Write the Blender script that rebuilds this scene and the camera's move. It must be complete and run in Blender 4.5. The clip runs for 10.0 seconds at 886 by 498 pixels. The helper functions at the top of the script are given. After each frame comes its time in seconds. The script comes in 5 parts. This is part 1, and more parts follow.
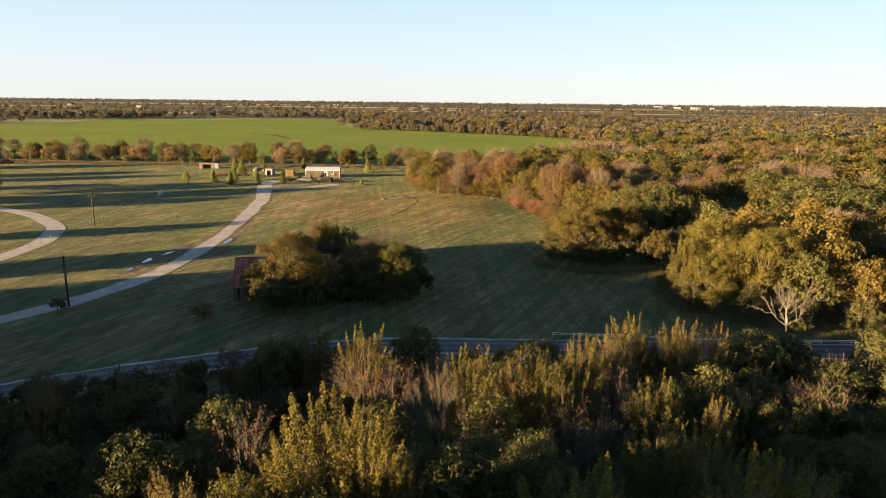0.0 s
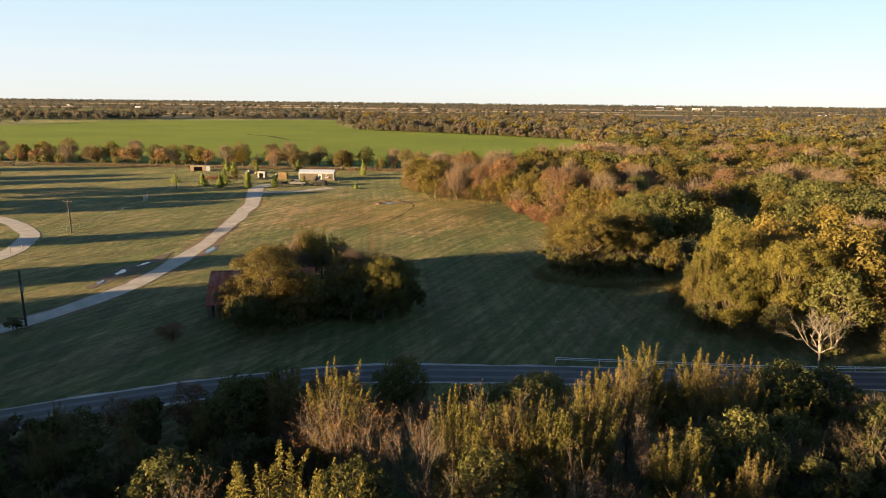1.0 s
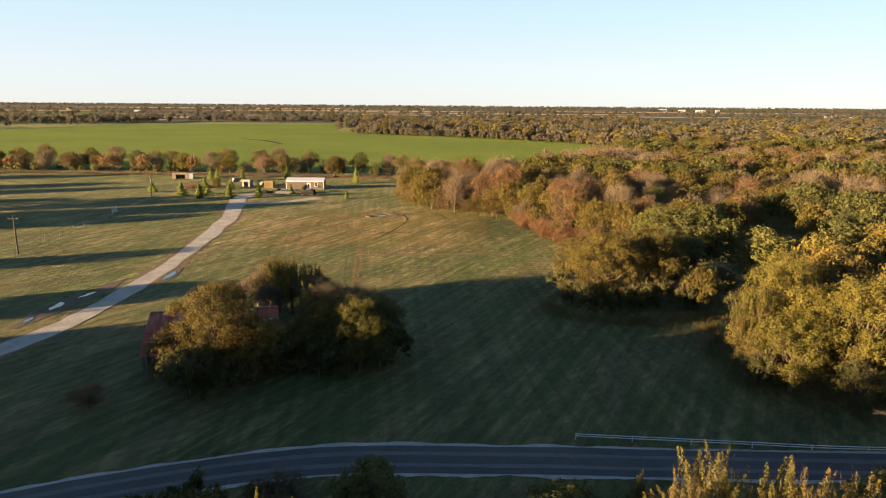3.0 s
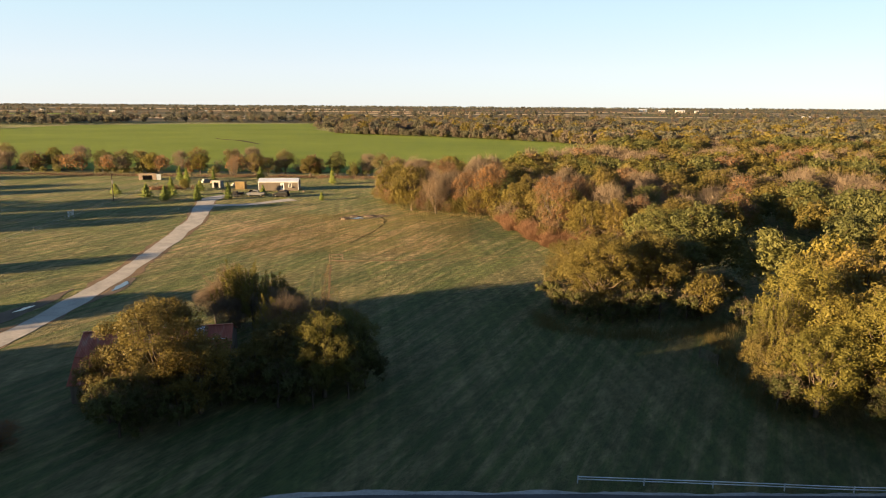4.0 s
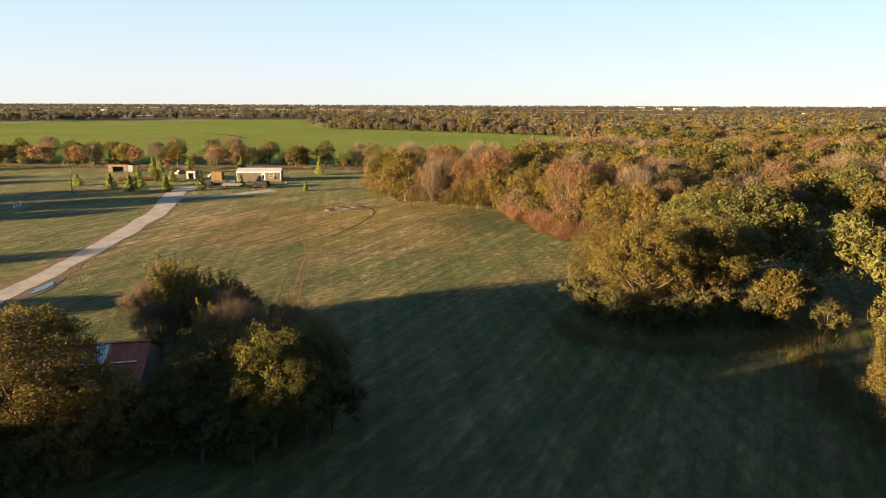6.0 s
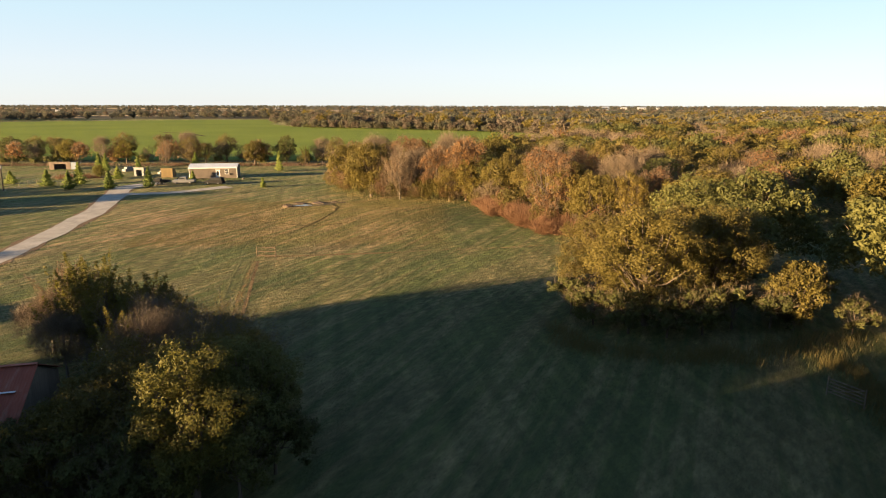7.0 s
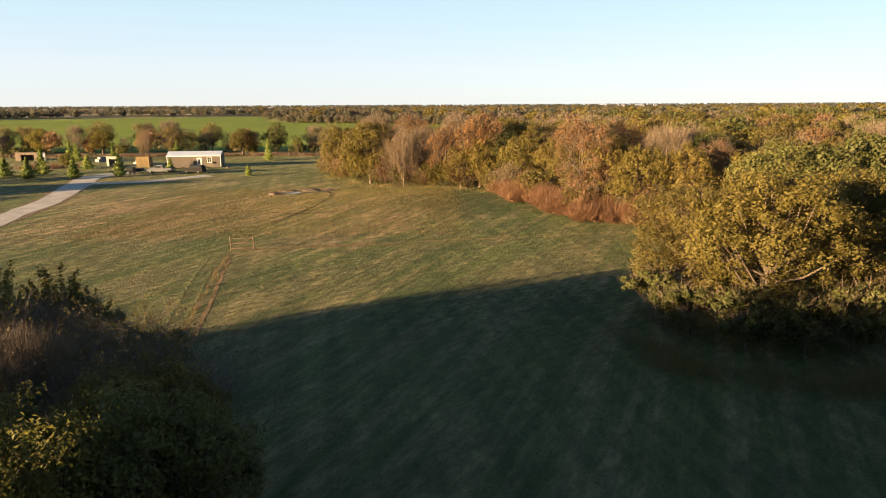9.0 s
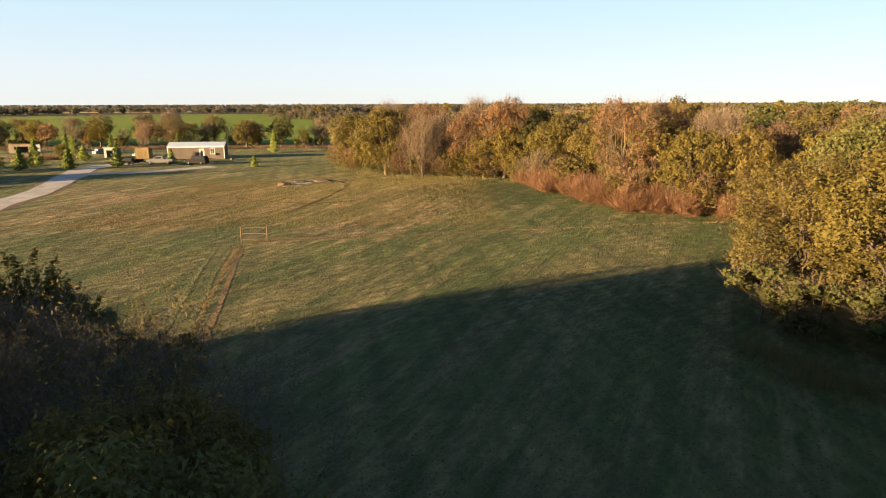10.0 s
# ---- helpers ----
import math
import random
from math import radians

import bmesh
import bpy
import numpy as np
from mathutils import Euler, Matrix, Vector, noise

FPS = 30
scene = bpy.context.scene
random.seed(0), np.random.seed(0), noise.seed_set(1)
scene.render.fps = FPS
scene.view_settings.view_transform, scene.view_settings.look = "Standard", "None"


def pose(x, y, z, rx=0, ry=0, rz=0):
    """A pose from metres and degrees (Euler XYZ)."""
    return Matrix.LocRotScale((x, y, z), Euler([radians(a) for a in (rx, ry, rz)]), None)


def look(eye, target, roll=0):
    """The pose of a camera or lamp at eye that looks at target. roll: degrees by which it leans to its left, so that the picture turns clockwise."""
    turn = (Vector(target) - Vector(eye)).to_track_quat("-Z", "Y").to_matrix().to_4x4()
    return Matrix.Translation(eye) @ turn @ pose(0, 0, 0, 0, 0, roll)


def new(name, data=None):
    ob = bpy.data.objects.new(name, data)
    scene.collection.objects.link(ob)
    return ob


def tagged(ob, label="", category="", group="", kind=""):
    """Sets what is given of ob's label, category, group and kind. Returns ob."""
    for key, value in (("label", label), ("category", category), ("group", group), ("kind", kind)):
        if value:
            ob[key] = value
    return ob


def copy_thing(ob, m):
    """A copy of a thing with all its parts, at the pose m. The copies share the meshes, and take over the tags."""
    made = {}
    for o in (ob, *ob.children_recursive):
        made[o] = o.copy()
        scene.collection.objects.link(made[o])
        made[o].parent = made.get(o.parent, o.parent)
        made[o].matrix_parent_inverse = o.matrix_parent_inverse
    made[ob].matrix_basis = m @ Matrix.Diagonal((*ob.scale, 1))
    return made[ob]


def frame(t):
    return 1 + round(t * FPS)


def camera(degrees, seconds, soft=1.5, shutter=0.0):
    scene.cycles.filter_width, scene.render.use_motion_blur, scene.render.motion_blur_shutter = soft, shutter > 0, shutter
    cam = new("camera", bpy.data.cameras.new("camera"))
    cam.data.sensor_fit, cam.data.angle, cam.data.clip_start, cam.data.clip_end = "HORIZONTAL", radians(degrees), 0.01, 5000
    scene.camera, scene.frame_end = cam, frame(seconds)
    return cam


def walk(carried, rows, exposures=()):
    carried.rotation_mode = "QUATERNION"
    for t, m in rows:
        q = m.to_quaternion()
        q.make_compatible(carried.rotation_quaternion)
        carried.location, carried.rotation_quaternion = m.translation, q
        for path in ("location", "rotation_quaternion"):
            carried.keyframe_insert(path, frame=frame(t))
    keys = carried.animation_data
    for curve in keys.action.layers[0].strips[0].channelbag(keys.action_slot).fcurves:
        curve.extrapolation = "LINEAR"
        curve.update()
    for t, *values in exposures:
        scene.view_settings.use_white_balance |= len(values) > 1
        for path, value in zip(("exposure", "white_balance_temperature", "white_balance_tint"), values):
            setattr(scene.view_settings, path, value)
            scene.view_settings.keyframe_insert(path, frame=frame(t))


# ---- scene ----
cam = camera(69.0, 10.0, 1.0, 0.2)
PATH = [
    (0, (2.857, 1.442, 28.528), (2.727, 3.386, 28.075), 0.6),
    (0.5, (3.178, 5.417, 28.482), (3.047, 7.361, 28.03), 0.5),
    (1, (3.353, 9.429, 28.458), (3.22, 11.373, 28.007), 0.6),
    (1.5, (3.47, 13.569, 28.443), (3.335, 15.513, 27.994), 0.6),
    (2, (3.53, 17.694, 28.54), (3.397, 19.639, 28.093), 0.5),
    (3.5, (3.448, 30.389, 28.248), (3.306, 32.334, 27.806), 0.4),
    (4, (3.293, 34.875, 27.179), (3.208, 36.824, 26.738), 0.4),
    (4.5, (3.235, 39.55, 25.824), (3.146, 41.499, 25.383), 0.4),
    (5, (2.926, 43.843, 24.583), (2.834, 45.792, 24.141), 0.3),
    (6.5, (2.12, 57.286, 20.795), (2.081, 59.236, 20.354), 0.1),
    (7, (1.776, 61.955, 19.431), (1.799, 63.906, 18.992), 0.1),
    (7.5, (1.431, 66.069, 18.338), (1.471, 68.019, 17.898), -0.1),
    (8, (1.21, 70.557, 17.09), (1.246, 72.507, 16.651), -0.2),
    (8.5, (0.589, 74.356, 15.927), (0.623, 76.307, 15.487), -0.3),
    (9, (-0.548, 78.182, 14.677), (-0.515, 80.133, 14.237), -0.3),
    (9.5, (-2.146, 81.931, 13.468), (-2.113, 83.881, 13.027), -0.3),
    (10, (-3.994, 85.739, 12.247), (-3.96, 87.69, 11.806), -0.2),
]
walk(cam, [(t, look(eye, target, roll)) for t, eye, target, roll in PATH])

# ---- world, sun ----
SUN_AZ = radians(27.0)          # the light travels along (cos, sin) of this
SUN_EL = radians(7.2)
world = bpy.data.worlds.new("world")
scene.world = world
world.use_nodes = True
wn = world.node_tree
sky = wn.nodes.new("ShaderNodeTexSky")
sky.sky_type = "NISHITA"
sky.sun_disc = False
sky.sun_elevation = SUN_EL
# the sky's sun stands at (sin r, cos r); ours stands at (-cos az, -sin az)
sky.sun_rotation = math.atan2(-math.cos(SUN_AZ), -math.sin(SUN_AZ))
sky.air_density, sky.dust_density, sky.ozone_density = 0.65, 0.1, 1.5
# a thin veil of high haze, palest towards the horizon, lies over the clear sky
way = wn.nodes.new("ShaderNodeTexCoord")
split = wn.nodes.new("ShaderNodeSeparateXYZ")
wn.links.new(way.outputs["Generated"], split.inputs[0])
veil = wn.nodes.new("ShaderNodeValToRGB")
VEIL = [(0.0, (3.5, 3.58, 3.8)), (0.05, (3.6, 3.78, 4.0)), (0.12, (3.1, 3.85, 4.15)), (0.26, (2.35, 3.4, 4.05)), (0.55, (0.95, 1.65, 2.65)), (1.0, (0.5, 1.0, 2.0))]
while len(veil.color_ramp.elements) < len(VEIL):
    veil.color_ramp.elements.new(0.5)
for e, (p, c) in zip(veil.color_ramp.elements, VEIL):
    e.position, e.color = p, (*c, 1)
wn.links.new(split.outputs[2], veil.inputs[0])
hazy = wn.nodes.new("ShaderNodeMix")
hazy.data_type = "RGBA"
hazy.inputs["Factor"].default_value = 0.78
wn.links.new(sky.outputs[0], hazy.inputs["A"])
wn.links.new(veil.outputs[0], hazy.inputs["B"])
wn.links.new(hazy.outputs["Result"], wn.nodes["Background"].inputs[0])
wn.nodes["Background"].inputs[1].default_value = 0.05
sun = new("sun", bpy.data.lights.new("sun", "SUN"))
sun.data.energy, sun.data.angle, sun.data.color = 9.0, radians(0.6), (1.0, 0.67, 0.335)
sun.matrix_world = look((-math.cos(SUN_AZ) * 100, -math.sin(SUN_AZ) * 100, math.tan(SUN_EL) * 100), (0, 0, 0))
scene.view_settings.exposure = 2.3


# ---- materials ----
def material(name, rough=0.8, metal=0.0):
    m = bpy.data.materials.new(name)
    m.use_nodes = True
    b = m.node_tree.nodes["Principled BSDF"]
    b.inputs["Roughness"].default_value, b.inputs["Metallic"].default_value = rough, metal
    b.inputs["Specular IOR Level"].default_value = 0.3
    return m, m.node_tree, b


def node(nt, kind, **inputs):
    n = nt.nodes.new(kind)
    for k, v in inputs.items():
        n.inputs[k.replace("_", " ")].default_value = v
    return n


def ramp(nt, source, stops):
    r = nt.nodes.new("ShaderNodeValToRGB")
    while len(r.color_ramp.elements) < len(stops):
        r.color_ramp.elements.new(0.5)
    for e, (p, c) in zip(r.color_ramp.elements, stops):
        e.position, e.color = p, (*c, 1)
    nt.links.new(source, r.inputs[0])
    return r.outputs[0]


def mix(nt, fac, a, b, mode="MIX"):
    m = nt.nodes.new("ShaderNodeMix")
    m.data_type, m.blend_type = "RGBA", mode
    for sock, v in ((m.inputs["Factor"], fac), (m.inputs["A"], a), (m.inputs["B"], b)):
        if hasattr(v, "links"):
            nt.links.new(v, sock)
        elif isinstance(v, (int, float)):
            sock.default_value = v
        else:
            sock.default_value = (*v, 1)
    return m.outputs["Result"]


def maths(nt, op, a, b=0.0, clamp=False):
    m = nt.nodes.new("ShaderNodeMath")
    m.operation, m.use_clamp = op, clamp
    for sock, v in zip(m.inputs, (a, b)):
        if hasattr(v, "links"):
            nt.links.new(v, sock)
        else:
            sock.default_value = v
    return m.outputs[0]


def place(nt):
    return nt.nodes.new("ShaderNodeNewGeometry").outputs["Position"]


def noisy(nt, scale, detail=4, vec=None, rough=0.55, stretch=None):
    n = node(nt, "ShaderNodeTexNoise", Scale=scale, Detail=detail, Roughness=rough)
    vec = vec or place(nt)
    if stretch:
        mp = nt.nodes.new("ShaderNodeMapping")
        mp.vector_type = "TEXTURE"
        mp.inputs["Scale"].default_value = [1 / s for s in stretch[:3]]
        if len(stretch) > 3:
            mp.inputs["Rotation"].default_value = (0, 0, radians(stretch[3]))
        nt.links.new(vec, mp.inputs[0])
        vec = mp.outputs[0]
    nt.links.new(vec, n.inputs["Vector"])
    return n.outputs["Fac"]


def bump(nt, b, height, strength=0.5, dist=0.1):
    n = node(nt, "ShaderNodeBump", Strength=strength, Distance=dist)
    nt.links.new(height, n.inputs["Height"])
    nt.links.new(n.outputs[0], b.inputs["Normal"])


def leaf_material(name, tones, glow=0.48):
    """Leaves: tones from shade-grown to sun-bleached, varied from leaf to leaf, limb to limb and tree to tree."""
    m, nt, b = material(name, 0.6)
    b.inputs["Specular IOR Level"].default_value = 0.15
    geo = nt.nodes.new("ShaderNodeNewGeometry")
    info = nt.nodes.new("ShaderNodeObjectInfo")
    f = maths(nt, "MULTIPLY", geo.outputs["Random Per Island"], 0.14)
    f = maths(nt, "ADD", f, maths(nt, "MULTIPLY", noisy(nt, 0.35, 2), 0.36))
    f = maths(nt, "ADD", f, maths(nt, "MULTIPLY", noisy(nt, 0.09, 2), 0.62))
    f = maths(nt, "ADD", f, maths(nt, "MULTIPLY", info.outputs["Random"], 0.35))
    f = maths(nt, "SUBTRACT", f, 0.235, True)
    n = len(tones) - 1
    col = ramp(nt, f, [(0.1 + 0.8 * i / n, (0.76 * c[0], 0.78 * c[1], 0.82 * c[2])) for i, c in enumerate(tones)])
    nt.links.new(col, b.inputs["Base Color"])
    tr = nt.nodes.new("ShaderNodeBsdfTranslucent")
    nt.links.new(col, tr.inputs["Color"])
    mx = nt.nodes.new("ShaderNodeMixShader")
    mx.inputs[0].default_value = glow
    nt.links.new(b.outputs[0], mx.inputs[1])
    nt.links.new(tr.outputs[0], mx.inputs[2])
    nt.links.new(mx.outputs[0], nt.nodes["Material Output"].inputs["Surface"])
    return m


def plain(name, dark, light, scale=3.0, rough=0.8, metal=0.0, relief=0.3, dist=0.02, stretch=None):
    """A surface between two tones, blotched at two scales, with fine relief."""
    m, nt, b = material(name, rough, metal)
    tc = nt.nodes.new("ShaderNodeTexCoord").outputs["Object"]
    f = maths(nt, "ADD", maths(nt, "MULTIPLY", noisy(nt, scale, 5, tc, stretch=stretch), 0.6), maths(nt, "MULTIPLY", noisy(nt, scale * 9, 4, tc, stretch=stretch), 0.4))
    nt.links.new(ramp(nt, f, [(0.3, dark), (0.7, light)]), b.inputs["Base Color"])
    bump(nt, b, f, relief, dist)
    return m


OLIVE = leaf_material("olive_leaves", [(0.062, 0.054, 0.015), (0.122, 0.097, 0.023), (0.178, 0.134, 0.03)])
ELM = leaf_material("elm_leaves", [(0.062, 0.062, 0.015), (0.132, 0.116, 0.024), (0.215, 0.168, 0.034)])
GREEN = leaf_material("green_leaves", [(0.050, 0.054, 0.020), (0.098, 0.099, 0.030), (0.155, 0.146, 0.042)])
GOLD = leaf_material("gold_leaves", [(0.06, 0.05, 0.017), (0.13, 0.102, 0.027), (0.21, 0.148, 0.034)])
RUST = leaf_material("rust_leaves", [(0.095, 0.056, 0.030), (0.175, 0.094, 0.042), (0.26, 0.135, 0.045)])
TAN = leaf_material("tan_twigs", [(0.082, 0.062, 0.043), (0.128, 0.094, 0.062), (0.172, 0.126, 0.080)], 0.15)
CEDAR = leaf_material("cedar_needles", [(0.10, 0.135, 0.034), (0.18, 0.215, 0.05), (0.26, 0.285, 0.066)])
STRAW = leaf_material("straw_blades", [(0.09, 0.085, 0.028), (0.135, 0.108, 0.037), (0.18, 0.132, 0.05)], 0.25)
BLADES = leaf_material("grass_blades", [(0.046, 0.066, 0.026), (0.064, 0.086, 0.031), (0.085, 0.106, 0.038)], 0.5)
# far foliage: distance haze is painted in by greying the leaf tones
HAZED_OLIVE = leaf_material("hazed_olive_leaves", [(0.066, 0.064, 0.044), (0.094, 0.088, 0.056), (0.13, 0.116, 0.072)])
HAZED_BROWN = leaf_material("hazed_brown_leaves", [(0.084, 0.068, 0.052), (0.12, 0.095, 0.068), (0.16, 0.124, 0.085)])
HAZED_LEAVES = leaf_material("hazed_far_leaves", [(0.046, 0.050, 0.042), (0.066, 0.068, 0.054), (0.092, 0.090, 0.068)])
GREY_BARK = plain("grey_bark", (0.05, 0.043, 0.038), (0.11, 0.095, 0.082), 2.0, 0.9, relief=0.5, dist=0.02)
FENCE_STRAW = leaf_material("orange_straw", [(0.11, 0.075, 0.038), (0.165, 0.11, 0.055), (0.23, 0.155, 0.078)], 0.2)
SEDGE = leaf_material("red_sedge", [(0.085, 0.046, 0.027), (0.14, 0.074, 0.040), (0.20, 0.112, 0.058)], 0.25)
HEDGE_BRUSH = leaf_material("brown_rank_grass", [(0.07, 0.042, 0.027), (0.11, 0.064, 0.038), (0.155, 0.092, 0.052)], 0.2)
BARK = plain("bark", (0.035, 0.026, 0.02), (0.09, 0.068, 0.05), 2.0, 0.9, relief=0.8, dist=0.05, stretch=(1, 1, 0.2))
PALE_BARK = plain("pale_bark", (0.055, 0.046, 0.038), (0.11, 0.094, 0.078), 2.0, 0.85, relief=0.6, dist=0.03, stretch=(1, 1, 0.25))
BLEACHED = plain("bleached_wood", (0.075, 0.067, 0.058), (0.15, 0.132, 0.114), 2.0, 0.85, relief=0.6, dist=0.03, stretch=(1, 1, 0.25))
ASPHALT = plain("asphalt", (0.026, 0.027, 0.031), (0.05, 0.051, 0.056), 0.4, 0.8, relief=0.3)
WORN_ASPHALT = plain("worn_asphalt", (0.05, 0.05, 0.053), (0.085, 0.085, 0.088), 0.7, 0.75, relief=0.3)
GRAVEL = plain("gravel", (0.14, 0.133, 0.124), (0.31, 0.288, 0.262), 0.35, 0.9, relief=0.8, dist=0.08)
SHOULDER = plain("road_shoulder", (0.13, 0.125, 0.118), (0.30, 0.285, 0.265), 0.5, 0.9, relief=0.7, dist=0.05)
TIMBER = plain("weathered_timber", (0.06, 0.045, 0.035), (0.17, 0.13, 0.10), 1.5, 0.85, relief=0.5, stretch=(1, 1, 0.15))
POLE_WOOD = plain("tarred_pole", (0.022, 0.017, 0.013), (0.05, 0.04, 0.03), 1.5, 0.9, relief=0.4, stretch=(1, 1, 0.15))
STEEL = plain("galvanised_steel", (0.40, 0.41, 0.42), (0.62, 0.63, 0.64), 1.0, 0.45, 0.6, 0.1)
WHITE = plain("white_paint", (0.42, 0.42, 0.41), (0.54, 0.54, 0.52), 1.5, 0.6, relief=0.05)
PALE_WALL = plain("weathered_white_walls", (0.20, 0.20, 0.20), (0.30, 0.30, 0.295), 0.5, 0.7, relief=0.05)
SIDING = plain("tan_siding", (0.072, 0.058, 0.047), (0.098, 0.080, 0.064), 0.8, 0.6, relief=0.1)
ROOF_STEEL = plain("pale_roof_steel", (0.34, 0.37, 0.42), (0.45, 0.48, 0.53), 0.8, 0.45, 0.3, 0.05)
DARK_GLASS, _nt, _b = material("dark_glass", 0.06)
_b.inputs["Base Color"].default_value = (0.02, 0.022, 0.025, 1)
BLACK = plain("black_paint", (0.002, 0.002, 0.0025), (0.004, 0.004, 0.0045), 1.0, 0.5, relief=0.03)
SILVER = plain("silver_paint", (0.06, 0.06, 0.063), (0.085, 0.085, 0.088), 1.0, 0.4, 0.3, 0.03)
for _n in BLACK.node_tree.nodes:
    if _n.type == "BSDF_PRINCIPLED":
        _n.inputs["Specular IOR Level"].default_value = 0.08
RUBBER = plain("rubber", (0.005, 0.005, 0.005), (0.012, 0.012, 0.012), 6.0, 0.9)
YELLOW_WOOD = plain("new_yellow_timber", (0.095, 0.066, 0.028), (0.15, 0.104, 0.044), 1.2, 0.75, relief=0.3, stretch=(1, 1, 0.2))
GREY_WALL = plain("pale_grey_panels", (0.10, 0.10, 0.10), (0.15, 0.15, 0.148), 0.9, 0.7)
PALE_SILVER = plain("pale_silver_paint", (0.09, 0.09, 0.094), (0.13, 0.13, 0.135), 1.0, 0.45, 0.2, 0.03)
BLUE_SHEET = plain("blue_grey_sheet", (0.07, 0.09, 0.12), (0.11, 0.135, 0.17), 0.9, 0.6)
RED_PAINT = plain("rusty_red_paint", (0.20, 0.06, 0.03), (0.32, 0.11, 0.05), 2.0, 0.8)
CLAY = plain("bare_clay", (0.042, 0.030, 0.022), (0.085, 0.060, 0.043), 0.6, 0.95, relief=0.8, dist=0.1)

# rusted roofing: red-brown with grey zinc left in streaks
RUSTY, _nt, _b = material("rusted_roofing", 0.7, 0.2)
_tc = _nt.nodes.new("ShaderNodeTexCoord").outputs["Object"]
_nt.links.new(ramp(_nt, noisy(_nt, 0.9, 6, _tc, stretch=(1.6, 0.35, 0.35)), [(0.30, (0.30, 0.295, 0.305)), (0.38, (0.25, 0.13, 0.095)), (0.52, (0.23, 0.058, 0.034)), (0.75, (0.15, 0.038, 0.024))]), _b.inputs["Base Color"])
bump(_nt, _b, noisy(_nt, 14, 4, _tc), 0.2, 0.01)

WATER, _nt, _b = material("puddle_water", 0.04)
_b.inputs["Base Color"].default_value = (0.03, 0.03, 0.028, 1)
_b.inputs["Specular IOR Level"].default_value = 0.9
bump(_nt, _b, noisy(_nt, 6.0, 2), 0.03, 0.01)


def band(nt, sock, lo, hi, soft):
    """1 between lo and hi, with soft ends."""
    up = node(nt, "ShaderNodeMapRange", From_Min=lo - soft, From_Max=lo + soft)
    down = node(nt, "ShaderNodeMapRange", From_Min=hi - soft, From_Max=hi + soft, To_Min=1.0, To_Max=0.0)
    nt.links.new(sock, up.inputs[0])
    nt.links.new(sock, down.inputs[0])
    return maths(nt, "MULTIPLY", up.outputs[0], down.outputs[0])


def grass_material():
    m, nt, b = material("meadow_grass", 0.8)
    # standing blades catch low light that a flat floor would not
    b.inputs["Sheen Weight"].default_value, b.inputs["Sheen Roughness"].default_value = 0.09, 0.6
    b.inputs["Sheen Tint"].default_value = (0.66, 0.62, 0.26, 1)
    b.inputs["Specular IOR Level"].default_value = 0.1
    pos = place(nt)
    sep = nt.nodes.new("ShaderNodeSeparateXYZ")
    nt.links.new(pos, sep.inputs[0])
    wob = maths(nt, "MULTIPLY", maths(nt, "SUBTRACT", noisy(nt, 0.05, 4), 0.5), 50.0)
    yy = maths(nt, "ADD", sep.outputs[1], wob)
    xx = maths(nt, "ADD", sep.outputs[0], wob)
    fine = maths(nt, "ADD", maths(nt, "MULTIPLY", noisy(nt, 1.0, 6, rough=0.78, stretch=(1.3, 0.5, 1, -35)), 0.6), maths(nt, "MULTIPLY", noisy(nt, 0.16, 4, rough=0.6, stretch=(1.2, 0.6, 1, -40)), 0.4))
    green = ramp(nt, fine, [(0.40, (0.042, 0.060, 0.025)), (0.5, (0.056, 0.077, 0.029)), (0.62, (0.082, 0.102, 0.036))])
    dry = ramp(nt, fine, [(0.40, (0.088, 0.064, 0.042)), (0.5, (0.180, 0.126, 0.080)), (0.62, (0.31, 0.22, 0.14))])
    # the rough pasture between drive and tree line has gone to straw; the rest is dry in patches
    rough_part = maths(nt, "MULTIPLY", band(nt, yy, 149, 196, 9), band(nt, xx, -52, 2, 10))
    rows = noisy(nt, 0.5, 4, stretch=(1.8, 0.1, 1, -24))
    swath = ramp(nt, noisy(nt, 1.2, 5, rough=0.72, stretch=(1.7, 0.35, 1, -38)), [(0.38, (0.9, 0.91, 0.9)), (0.5, (1.03, 1.03, 1.03)), (0.62, (1.13, 1.12, 1.1))])
    patches = ramp(nt, maths(nt, "ADD", maths(nt, "MULTIPLY", noisy(nt, 0.09, 5, rough=0.65, stretch=(1.6, 0.4, 1, -30)), 0.5), maths(nt, "MULTIPLY", rows, 0.5)), [(0.45, (0, 0, 0)), (0.55, (1, 1, 1))])
    f = maths(nt, "MULTIPLY", patches, maths(nt, "ADD", maths(nt, "MULTIPLY", rough_part, 0.6), 0.42), True)
    f = maths(nt, "ADD", f, maths(nt, "MULTIPLY", rough_part, 0.22), True)
    col = mix(nt, 1.0, mix(nt, f, green, dry), swath, "MULTIPLY")
    grain = ramp(nt, noisy(nt, 2.8, 5, rough=0.78, stretch=(1.4, 0.4, 1, -25)), [(0.38, (0.82, 0.83, 0.82)), (0.5, (1, 1, 1)), (0.62, (1.2, 1.19, 1.16))])
    col = mix(nt, 1.0, col, grain, "MULTIPLY")
    col = mix(nt, 1.0, col, ramp(nt, rows, [(0.4, (0.9, 0.91, 0.9)), (0.6, (1.1, 1.09, 1.08))]), "MULTIPLY")
    # streaks painted stronger where the sun falls, and left off the shaded meadow
    sunlit_streak = ramp(nt, noisy(nt, 1.3, 6, rough=0.75, stretch=(1.5, 0.5, 1, -50)), [(0.40, (0.5, 0.52, 0.48)), (0.5, (1.0, 1.0, 1.0)), (0.60, (1.55, 1.5, 1.4))])
